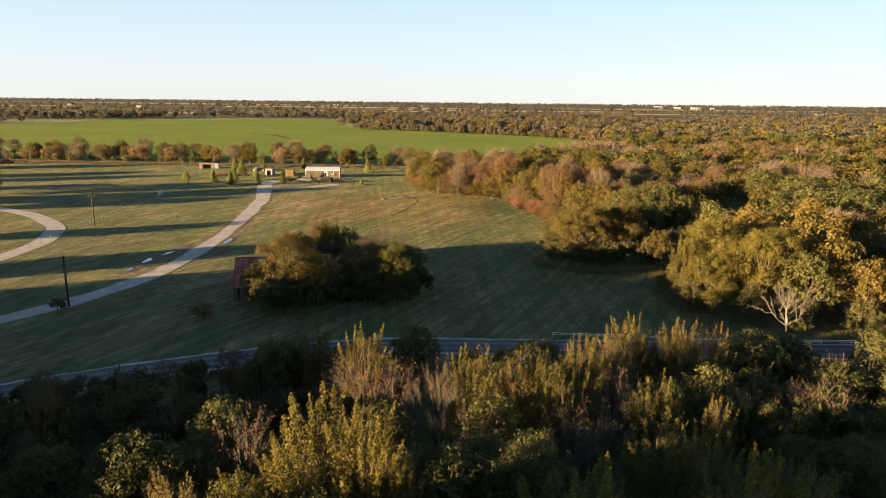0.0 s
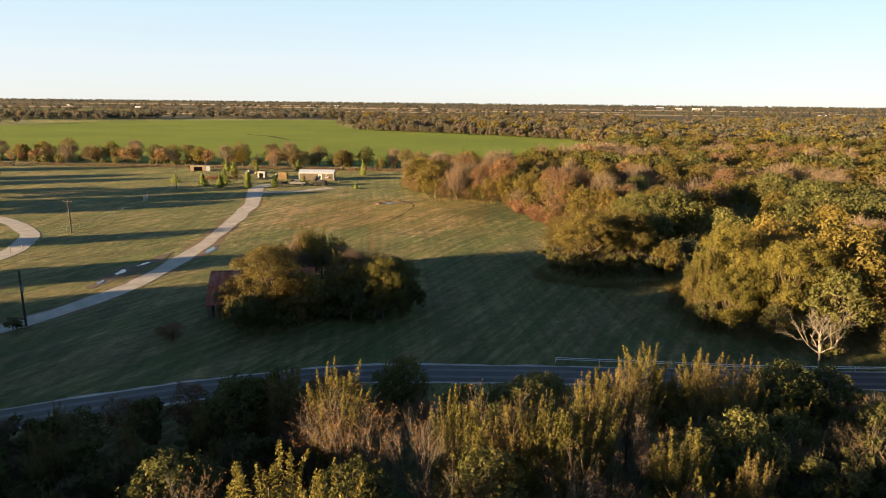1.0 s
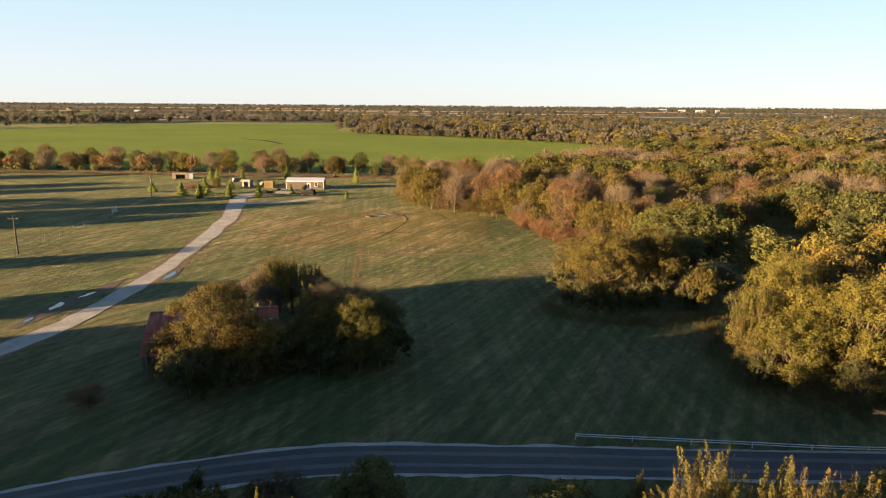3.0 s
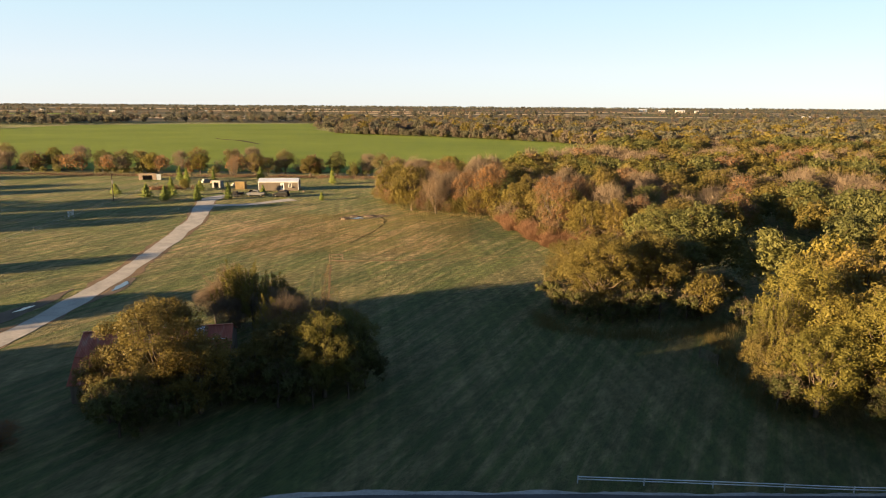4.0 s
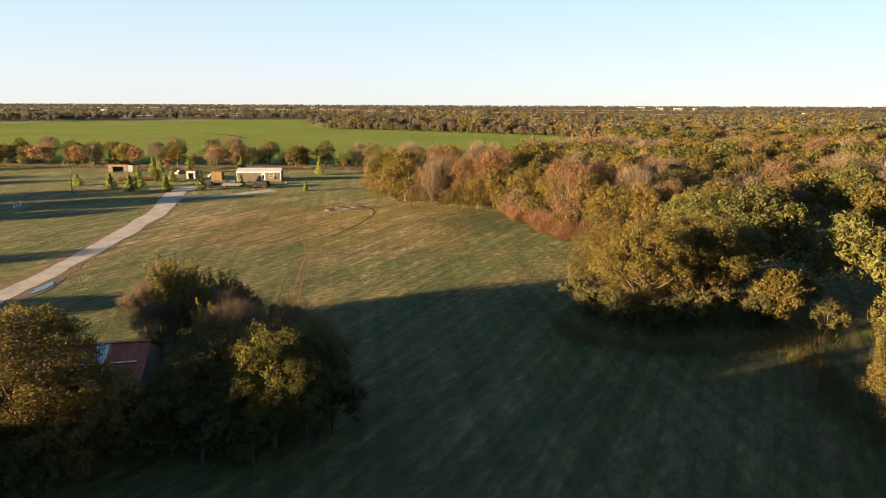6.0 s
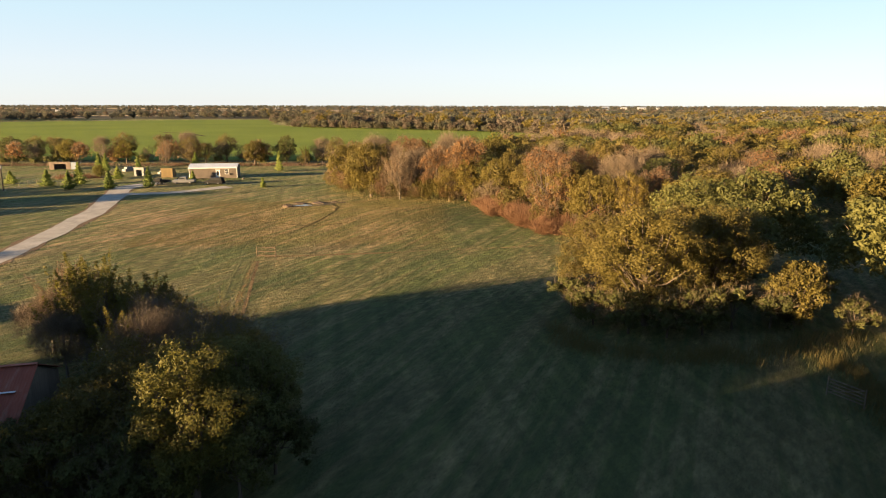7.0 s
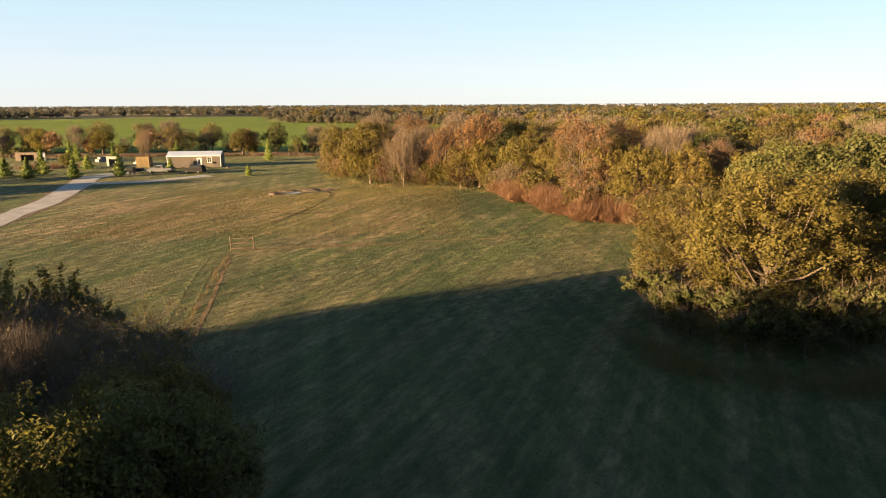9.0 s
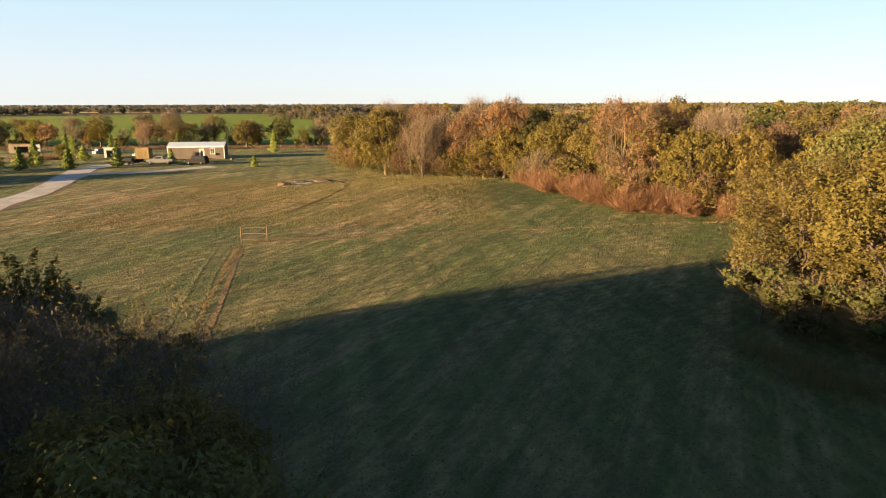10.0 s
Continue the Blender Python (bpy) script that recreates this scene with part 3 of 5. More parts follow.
ROAD = [(-95, 20), (-60, 45.5), (-40, 59), (-33, 63), (-24, 67.6), (-10, 72.6), (6, 74.1), (17, 74.6), (31, 75.2), (45, 75.6), (80, 77), (140, 79)]
tagged(part("road_shoulder", ribbon(ROAD, 2.5, 0.03, 0.28, step=0.6), SHOULDER), "pale gravel shoulder beside the asphalt lane", "shoulder", kind="structure")
tagged(part("road", ribbon(ROAD, 2.1, 0.05, 0.12, 7, 0.06), ASPHALT), "narrow curving asphalt country road in shade", "road", kind="structure")
for off in (-1.0, 0.75):
    tagged(part("wheel_path", ribbon([(x, y + off) for x, y in ROAD], 0.3, 0.118 - 0.014 * abs(off), 0.1, 4, seed=14), WORN_ASPHALT), "pale wheel path worn along the asphalt", "road", kind="structure")
DRIVE = [(-75, 55), (-66, 66), (-59, 76.5), (-54.8, 85), (-52.6, 92), (-51.2, 101), (-50.9, 111), (-51.6, 122), (-52.8, 133), (-55, 146), (-58.3, 165), (-61.5, 181), (-65.2, 193), (-69.2, 206), (-71, 212), (-70, 219), (-66, 223)]
tagged(part("driveway", ribbon(DRIVE, [1.75, 1.7, 1.7, 1.75, 1.9, 2.2, 2.3], 0.035, 0.5), GRAVEL), "pale gravel driveway curving up to the house", "driveway", kind="structure")
tagged(part("driveway_branch", ribbon([(-67.5, 203), (-62, 204), (-57, 205.5), (-52, 211), (-47.5, 215.5)], [2.0, 1.6, 1.6, 2.4], 0.045, 0.3), GRAVEL), "gravel spur turning off before the parked cars", "driveway", kind="structure")
tagged(part("loop_road", ribbon([(-190, 170), (-150, 163), (-120, 155), (-106, 148), (-94, 137.5), (-88.5, 129), (-85, 120), (-83.8, 112), (-84, 100), (-90, 84), (-105, 66)], 1.9, 0.035, 0.3), SHOULDER), "grey gravel lane looping through the pasture", "lane", kind="structure")

# fields behind the hedge, out to the horizon
DITCH = [(-191, 521), (-179, 506), (-163, 494), (-148, 474), (-136, 456)]
FIELD = [(-1200, 286), (-240, 288), (-20, 288), (30, 300), (62, 350), (80, 420), (66, 505), (-30, 596), (-119, 626), (-160, 700), (-178, 885), (-300, 845), (-445, 762), (-462, 612), (-700, 640), (-1200, 720)]
bm = bmesh.new()
bm.faces.new([bm.verts.new((x, y, 0.24)) for x, y in FIELD])
bm.normal_update()
bmesh.ops.triangulate(bm, faces=bm.faces[:], ngon_method="EAR_CLIP")
bm.normal_update()
for f in bm.faces:
    if f.normal.z < 0:
        f.normal_flip()
tagged(part("crop_field", bm, CROP), "wide level field of bright green young crop", "field", kind="structure")
frng = np.random.default_rng(11)
for name, mat, label, spots in (
    ("stubble_field", TAN_FIELD, "distant pale stubble field between hedges", [(-700, 980, 260, 40), (-480, 1130, 180, 50), (60, 1750, 420, 90), (-214, 1500, 220, 60), (-420, 2100, 500, 130), (900, 1250, 300, 60), (1350, 1900, 500, 90), (700, 2300, 600, 120), (-1400, 1700, 400, 80), (480, 980, 110, 30), (-1100, 2600, 700, 150), (380, 1500, 220, 45)]),
    ("ploughed_field", DIRT, "distant field of reddish bare soil", [(-120, 1900, 300, 80), (-800, 1900, 260, 70), (300, 2700, 500, 140)]),
    ("pasture_field", CROP, "distant green pasture between hedges", [(-300, 1160, 120, 40), (-900, 1400, 220, 60), (500, 1800, 160, 40)]),
):
    for x, y, a, b in spots:
        o = [(x + a * math.cos(t) * frng.uniform(0.8, 1.15), y + b * math.sin(t) * frng.uniform(0.8, 1.15)) for t in np.linspace(0, 2 * math.pi, 9)[:-1]]
        tagged(part(name, patch(o, 0.15, 0, step=60), mat), label, "field", kind="structure")

# scrub and rough ground between the far fields
SCRUB = field_material("far_scrub", (0.045, 0.042, 0.032), (0.078, 0.070, 0.050))
tagged(part("far_plain", patch([(-4300, 1300), (-2400, 905), (-500, 905), (60, 905), (1200, 980), (4300, 1500), (4400, 4450), (0, 4480), (-4400, 4450)], 0.03, 0, step=120), field_material("far_pasture", (0.062, 0.062, 0.038), (0.115, 0.10, 0.06))), "dull autumn grazing land out to the horizon", "plain", kind="structure")
for n in range(44):
    y = 820 * 5.2 ** (n / 43)
    x = frng.uniform(-0.75, 0.75) * y
    if x < -120 and y < 900:
        continue
    a, b = frng.uniform(0.12, 0.34) * y, frng.uniform(0.035, 0.075) * y
    o = [(x + a * math.cos(t) * frng.uniform(0.75, 1.2), y + b * math.sin(t) * frng.uniform(0.75, 1.2)) for t in np.linspace(0, 2 * math.pi, 11)[:-1]]
    tagged(part("scrub_land", patch(o, 0.05 + 0.002 * n, 0, step=90), SCRUB), "dull brown scrub and rough grazing far off", "scrub", kind="structure")

tagged(part("ditch", ribbon(DITCH, [0.8, 2.0, 2.2, 0.8], 0.3, 0.5, 4, step=6), DARK_SOIL), "dark eroded ditch across the green field", "ditch", kind="structure")

# strips of dry grass left along the old fence line, and the wheel tracks beside it
WORN = field_material("worn_grass", (0.085, 0.092, 0.045), (0.135, 0.132, 0.065), 0.8)
for pts, half in (([(-20.5, 141), (-19.2, 134), (-17.6, 126), (-16.2, 119), (-15.0, 113)], 0.17), ([(-20, 143.2), (-14, 144.0), (-7, 144.8), (-3, 145.4)], [0.12, 0.35, 0.4, 0.1])):
    tagged(part("dry_strip", ribbon(pts, half, 0.014, 0.1, 4, step=0.6), DRY_GRASS), "line of uncut straw-coloured grass", "grass", kind="structure")
for off, half in ((-0.7, 0.16), (-2.0, 0.22)):
    tagged(part("wheel_track", ribbon([(-20.9 + off, 142), (-19.7 + off, 134), (-18.1 + off, 126), (-16.7 + off, 119), (-15.5 + off, 113)], half, 0.012, 0.08, 4, step=0.7, seed=4), WORN), "pale wheel track worn into the grass", "track", kind="structure")

tagged(part("driveway_verge", ribbon(DRIVE[2:], [2.1, 2.1, 2.3, 2.6, 2.8], 0.02, 0.7, 5, step=1.0, seed=8), DIRT), "worn dark soil along both edges of the drive", "verge", kind="structure")
for pts, half in (([(-56.6, 99), (-56.4, 105), (-56.5, 111), (-55.6, 117), (-55.4, 124)], [0.5, 1.5, 1.7, 1.3, 0.4]), ([(-49.0, 121), (-49.2, 126), (-50.0, 131)], [0.4, 1.2, 0.4]), ([(-28.0, 187), (-24, 186.6), (-20.5, 187.4), (-16.0, 190)], [1.2, 2.3, 1.6, 0.5])):
    tagged(part("mud", ribbon(pts, half, 0.03, 0.4, 5, step=0.6, seed=9), CLAY), "bare wet clay worn into the grass", "mud", kind="structure")
for pts, half in (([(-20, 190), (-18, 187), (-16.4, 180), (-16.2, 173), (-17.8, 165), (-20.5, 157)], [0.15, 0.28, 0.3, 0.25, 0.1]), ([(-30, 171), (-24, 166), (-17, 163), (-9, 165)], [0.08, 0.16, 0.16, 0.06])):
    tagged(part("rut", ribbon(pts, half, 0.03, 0.3, 4, step=0.7, seed=12), DARK_SOIL), "dark rut curving through the dry pasture", "track", kind="structure")
PUDDLES = [((-23.6, 186.2), 2.1, 0.9, 5), ((-56.9, 108.5), 0.75, 2.0, 8), ((-56.0, 114.5), 0.6, 1.6, -10), ((-49.3, 126.3), 0.7, 2.4, 6), ((-56.6, 102.5), 0.5, 1.4, 0)]
for n, ((x, y), a, b, turn) in enumerate(PUDDLES):
    ring = []
    for t in np.linspace(0, 2 * math.pi, 33)[:-1]:
        r = 0.8 + 0.7 * noise.noise(Vector((math.cos(t) * 1.7, math.sin(t) * 1.7, n * 5.0)))
        px, py = a * r * math.cos(t), b * r * math.sin(t)
        ca, sa = math.cos(radians(turn)), math.sin(radians(turn))
        ring.append((x + px * ca - py * sa, y + px * sa + py * ca))
    tagged(part("puddle", patch(ring, 0.06, 0, n, 0.4), WATER), "rain puddle mirroring the pale sky", "puddle", kind="structure")


def mound(x, y, r, h, seed):
    rng = np.random.default_rng(seed)
    bm = bmesh.new()
    bmesh.ops.create_icosphere(bm, subdivisions=3, radius=1)
    for v in bm.verts:
        d = 1 + 0.35 * noise.noise(v.co * 2.2 + Vector((seed, 0, 0)))
        v.co = Vector((x + v.co.x * r * d, y + v.co.y * r * 0.7 * d, gz(x, y) + max(-0.1, v.co.z * h * d)))
    return bm


for hx, hy, hr, hh, hs in ((-26.6, 184.6, 1.0, 0.5, 4), (-25.0, 188.6, 1.3, 0.3, 7), (-21.2, 188.8, 1.7, 0.35, 9), (-18.4, 189.9, 0.9, 0.25, 12)):
    tagged(part("spoil_heap", mound(hx, hy, hr, hh, hs), CLAY), "small heap of dug reddish clay by a puddle", "heap", "heaps by the puddle")


# ---- the house ----
def at(x, y, turn=0.0, z=None):
    return Matrix.Translation((x, y, gz(x, y) if z is None else z)) @ Matrix.Rotation(radians(turn), 4, "Z")


def window_part(parent, x0, x1, z0, z1, y, name="window"):
    """A window on a wall that faces -y: frame, pane, bars."""
    t = 0.09
    fr = part(name, boxes((x0 - t, x1 + t, y - 0.05, y + 0.03, z1, z1 + t), (x0 - t, x1 + t, y - 0.07, y + 0.03, z0 - t, z0), (x0 - t, x0, y - 0.05, y + 0.03, z0, z1), (x1, x1 + t, y - 0.05, y + 0.03, z0, z1), ((x0 + x1) / 2 - 0.02, (x0 + x1) / 2 + 0.02, y - 0.03, y + 0.02, z0, z1), (x0, x1, y - 0.035, y + 0.02, (z0 + z1) / 2 - 0.025, (z0 + z1) / 2 + 0.025)), WHITE, parent, "white framed sash window")
    part("pane", boxes((x0, x1, y - 0.012, y - 0.004, z0, z1)), DARK_GLASS, fr)
    return fr


def house():
    L, D, E, R = 12.2, 4.4, 2.75, 3.65
    root = thing("house", "long tan metal-sided cabin with a pale steel roof", "house", at(-57.2, 235.4, 6.0))
    x0, x1, y0, y1 = -L / 2, L / 2, -D / 2, D / 2
    fl = 0.12
    dx0, dx1 = 0.75, 1.65      # door
    wx0, wx1, wz0, wz1 = 3.1, 3.95, 1.15, 2.35
    t = 0.14
    wall = boxes((x0, dx0, y0, y0 + t, fl, E), (dx0, dx1, y0, y0 + t, fl + 2.05, E), (dx1, wx0, y0, y0 + t, fl, E), (wx0, wx1, y0, y0 + t, fl, wz0), (wx0, wx1, y0, y0 + t, wz1, E), (wx1, x1, y0, y0 + t, fl, E), (x0, x1, y1 - t, y1, fl, E))
    part("front_wall", wall, SIDING, root)
    for s, nm in ((x0, "end_wall"), (x1 - t, "end_wall")):
        bm = bmesh.new()
        prism(bm, [(y0 + t, fl), (y1 - t, fl), (y1 - t, E), (0, R - 0.1), (y0 + t, E)], 0, t)
        bmesh.ops.transform(bm, matrix=Matrix(((0, 1, 0, s), (1, 0, 0, 0), (0, 0, 1, 0), (0, 0, 0, 1))), verts=bm.verts)
        part(nm, bm, SIDING, root)
    # ribs of the siding
    for x in np.arange(x0 + 0.3, x1 - 0.1, 0.305):
        if dx0 - 0.15 < x < dx1 + 0.15 or wx0 - 0.15 < x < wx1 + 0.15:
            continue
        part("siding_rib", boxes((x - 0.022, x + 0.022, y0 - 0.022, y0 - 0.001, fl, E - 0.1)), SIDING, root)
    part("skirting", boxes((x0 + 0.05, x1 - 0.05, y0 + 0.05, y1 - 0.05, -0.3, fl)), SIDING, root)
    o = 0.25
    for sgn in (-1, 1):
        bm = bmesh.new()
        prism(bm, [(0, R), (sgn * (D / 2 + o), E - 0.02), (sgn * (D / 2 + o), E + 0.05), (0, R + 0.07)], x0 - 0.15, x1 + 0.15)
        bmesh.ops.transform(bm, matrix=Matrix(((0, 1, 0, 0), (1, 0, 0, 0), (0, 0, 1, 0), (0, 0, 0, 1))), verts=bm.verts)
        roof = part("roof", bm, ROOF_STEEL, root, "pale steel roof slope")
        bm = bmesh.new()
        for x in np.arange(x0, x1 + 0.1, 0.6):
            prism(bm, [(0, R + 0.07), (sgn * (D / 2 + o), E + 0.05), (sgn * (D / 2 + o), E + 0.085), (0, R + 0.105)], x - 0.02, x + 0.02)
        bmesh.ops.transform(bm, matrix=Matrix(((0, 1, 0, 0), (1, 0, 0, 0), (0, 0, 1, 0), (0, 0, 0, 1))), verts=bm.verts)
        part("seam", bm, ROOF_STEEL, roof)
    part("fascia", boxes((x0 - 0.15, x1 + 0.15, y0 - o - 0.03, y0 - o, E - 0.14, E + 0.04)), WHITE, root)
    for x in (x0, x1):
        part("corner_trim", boxes((x - 0.06, x + 0.06, y0 - 0.03, y0 + 0.12, fl, E - 0.02)), WHITE, root)
        part("corner_trim", boxes((x - 0.03, x + 0.03, y1 - 0.12, y1 + 0.03, fl, E - 0.02)), WHITE, root)
    door = part("door", boxes((dx0, dx1, y0 + 0.02, y0 + 0.07, fl, fl + 2.05)), WHITE, root, "white entrance door with a dark glass light")
    part("door_pane", boxes((dx0 + 0.2, dx1 - 0.2, y0 + 0.01, y0 + 0.018, fl + 0.55, fl + 1.8)), DARK_GLASS, door)
    part("door_frame", boxes((dx0 - 0.1, dx0, y0 - 0.04, y0 + 0.1, fl, fl + 2.15), (dx1, dx1 + 0.1, y0 - 0.04, y0 + 0.1, fl, fl + 2.15), (dx0, dx1, y0 - 0.04, y0 + 0.1, fl + 2.05, fl + 2.15)), WHITE, door)
    window_part(root, wx0, wx1, wz0, wz1, y0 + 0.04)
    part("step", boxes((dx0 - 0.3, dx1 + 0.3, y0 - 0.9, y0 - 0.02, -0.1, 0.3), (dx0 - 0.2, dx1 + 0.2, y0 - 1.25, y0 - 0.9, -0.1, 0.14), bevel=0.02), TIMBER, root, "timber doorstep")
    part("wall_box", boxes((4.25, 4.65, y0 - 0.2, y0 - 0.001, 0.9, 1.3), bevel=0.02), BLACK, root, "dark box below the window")


house()


def shed(name, label, m, L, D, H, wall_mat, roof_mat, front_open=False, rise=0.5):
    root = thing(name, label, "shed", m)
    t = 0.08
    a = L * 0.28
    part("wall", boxes((-L / 2, -a, -D / 2, -D / 2 + t, 0, H), (a, L / 2, -D / 2, -D / 2 + t, 0, H), (-a, a, -D / 2, -D / 2 + t, H * 0.82, H), (-L / 2, L / 2, D / 2 - t, D / 2, 0, H), (-L / 2, -L / 2 + t, -D / 2 + t, D / 2 - t, 0, H), (L / 2 - t, L / 2, -D / 2 + t, D / 2 - t, 0, H)), wall_mat, root)
    if not front_open:
        d = part("door", boxes((-a + 0.02, a - 0.02, -D / 2 + 0.01, -D / 2 + 0.06, 0.03, H * 0.82 - 0.02)), wall_mat, root)
        bm = bmesh.new()
        for x in np.linspace(-L / 2 + 0.1, L / 2 - 0.1, 9):
            box(bm, x - 0.02, x + 0.02, -D / 2 - 0.02, -D / 2 - 0.001, 0, H)
        part("batten", bm, wall_mat, root)
    bm = bmesh.new()
    prism(bm, [(-D / 2 - 0.2, H + rise), (D / 2 + 0.2, H), (D / 2 + 0.2, H + 0.07), (-D / 2 - 0.2, H + rise + 0.07)], -L / 2 - 0.15, L / 2 + 0.15)
    bmesh.ops.transform(bm, matrix=Matrix(((0, 1, 0, 0), (1, 0, 0, 0), (0, 0, 1, 0), (0, 0, 0, 1))), verts=bm.verts)
    part("roof", bm, roof_mat, root)
    part("gable", boxes((-L / 2, L / 2, -D / 2, -D / 2 + t, H, H + rise * 0.93)), wall_mat, root)
    return root


shed("garden_shed", "small yellow new-timber shed with a flat roof", at(-69.9, 236, 4), 3.0, 2.4, 2.2, YELLOW_WOOD, YELLOW_WOOD, rise=0.25)
shed("pump_house", "small pale grey shed with an open dark doorway", at(-78.5, 239, -6), 2.8, 2.2, 2.1, GREY_WALL, GREY_WALL, True, 0.25)
shed("animal_shelter", "open-fronted dark timber animal shelter in the pasture", at(-111.5, 259.5, 8), 6.0, 3.0, 2.0, TIMBER, TIMBER, True, 0.3)
tagged(part("sheet_panel", boxes((-108.2, -106.6, 258.4, 258.5, gz(-107, 258), 2.1), bevel=0.01), BLUE_SHEET), "blue-grey sheet panel standing beside a shelter", "panel")


# ---- the old barn ----
def barn():
    m = at(-28.4, 94.6, 14.0)
    root = thing("barn", "old timber barn with a rusted corrugated roof", "barn", m)
    x0, x1, R, E, hw = -6.1, 7.6, 5.0, 3.3, 3.6
    t = 0.1
    split = -2.2

    def slope(nm, xa, xb, ya, za, yb, zb, label=""):
        """Roof sheets side by side between two heights."""
        n = max(1, round((xb - xa) / 0.9))
        rng = np.random.default_rng(int(abs(xa * 10 + yb)))
        for i in range(n):
            a, b = xa + (xb - xa) * i / n, xa + (xb - xa) * (i + 1) / n + 0.03
            bm = bmesh.new()
            up = 0.012 * (i % 2) + rng.uniform(0, 0.02)
            rows = 12
            v = []
            for k in range(rows + 1):
                x = a + (b - a) * k / rows
                rip = 0.022 * (k % 2) + up
                v.append([bm.verts.new((x, ya, za + rip)), bm.verts.new((x, yb, zb + rip)), bm.verts.new((x, yb, zb + rip - 0.03)), bm.verts.new((x, ya, za + rip - 0.03))])
            for p, q in zip(v, v[1:]):
                for c in range(4):
                    bm.faces.new((p[c], q[c], q[(c + 1) % 4], p[(c + 1) % 4]))
            bm.faces.new(v[0])
            bm.faces.new(v[-1][::-1])
            bmesh.ops.recalc_face_normals(bm, faces=bm.faces)
            part(nm, bm, ROOF_STEEL if xa == split and i == 7 and yb < 0 else RUSTY, root, label)

    slope("roof_sheet", split, x1 + 0.2, 0, R, -1.9, 4.15)
    slope("roof_sheet", split, x1 + 0.2, -1.8, 4.17, -hw - 0.3, E - 0.05)
    slope("roof_sheet", x0 - 0.2, split, 0, R, -3.0, 3.6)
    slope("roof_sheet", x0 - 0.2, split, -2.9, 3.6, -5.7, 1.9)
    slope("roof_sheet", x0 - 0.2, x1 + 0.2, 0, R, hw + 0.3, E - 0.05)
    part("flashing", boxes((0.2, 3.1, -2.0, -1.72, 4.21, 4.235), (3.6, x1 - 0.4, -1.98, -1.75, 4.21, 4.235)), STEEL, root)
    part("ridge_cap", boxes((x0 - 0.2, x1 + 0.2, -0.15, 0.15, R + 0.035, R + 0.07)), RUSTY, root)
    for xa, xb, y in ((split, x1, -hw), (x0, split, -5.4), (x0, x1, hw)):
        h = E - 0.1 if y > -5 else 1.85
        n = int((xb - xa) / 0.28)
        rng = np.random.default_rng(7)
        for i in range(n):
            if rng.random() < 0.06:
                continue
            a = xa + (xb - xa) * i / n
            part("side_board", boxes((a + 0.01, a + 0.27, y - t / 2 + rng.uniform(-0.02, 0.02), y + t / 2, -0.1 + rng.uniform(0, 0.15), h)), TIMBER, root)
    for x in (x0, x1):
        for y in np.arange(-hw, hw - 0.1, 0.3):
            h = E + (R - E) * (1 - abs(y + 0.15) / hw) - 0.12
            low = 2.4 if x > 0 and -1.2 < y < 0.9 else -0.1
            part("gable_board", boxes((x - 0.05, x + 0.05, y + 0.01, y + 0.29, low, h)), TIMBER, root)
    for x in (x0 + 0.2, split, x1 - 0.2):
        for y in (-hw + 0.15, hw - 0.15):
            part("post", boxes((x - 0.08, x + 0.08, y - 0.08, y + 0.08, -0.2, E - 0.15)), TIMBER, root)
    for y, z in ((0, R - 0.12), (-hw + 0.1, E - 0.22), (hw - 0.1, E - 0.22)):
        part("beam", boxes((x0, x1, y - 0.08, y + 0.08, z - 0.14, z)), TIMBER, root)


barn()


# ---- poles, fences, gates ----
def pole(x, y, h, arm=True):
    root = thing("utility_pole", "weathered timber utility pole" + (" with a crossarm" if arm else ""), "utility pole", at(x, y, 10), "utility poles")
    v, f = tubes([([(0, 0, -0.5), (0.02, 0, h * 0.5), (0.05, 0, h)], [0.16, 0.14, 0.11])], 8)
    part("post", np_mesh("post", v, f), POLE_WOOD, root)
    if arm:
        part("crossarm", boxes((-0.9, 0.9, -0.16, -0.08, h - 0.7, h - 0.55), bevel=0.01), POLE_WOOD, root)
        for k in (-0.8, 0.8):
            part("insulator", boxes((k - 0.05, k + 0.05, -0.17, -0.07, h - 0.55, h - 0.38), bevel=0.02), GREY_WALL, root)
    else:
        v, f = tubes([([(0.2, -0.05, h - 2.6), (0.2, -0.05, h - 1.7)], [0.17, 0.17])], 8)
        part("transformer", np_mesh("transformer", v, f), GREY_WALL, root)
    return root


pole(-54.1, 82.4, 7.2, False)
pole(-85.1, 138.5, 7.4)
pole(-95.8, 208, 7.6, False)

FENCE = [(-82.8, 106), (-84.7, 123), (-85.9, 130.2), (-87.2, 144.6), (-88.5, 160.6), (-91.1, 182.3), (-94.8, 204.5), (-97, 222.5), (-99, 240)]
fence = thing("wire_fence", "wire stock fence on thin posts across the pasture", "fence", Matrix())
fl = line(FENCE, 4.2)
for n, (x, y) in enumerate(fl):
    v, f = tubes([([(x, y, gz(x, y) - 0.3), (x + 0.02, y, gz(x, y) + 1.35)], [0.045, 0.04])], 6)
    part("post", np_mesh("post", v, f), TIMBER, fence)
for z in (0.35, 0.75, 1.15):
    v, f = tubes([(np.array([(x, y, gz(x, y) + z) for x, y in fl]), np.full(len(fl), 0.008))], 3)
    part("wire", np_mesh("wire", v, f), STEEL, fence)


RUST_PIPE = plain("rusty_pipe", (0.07, 0.042, 0.03), (0.125, 0.072, 0.05), 3.0, 0.85)


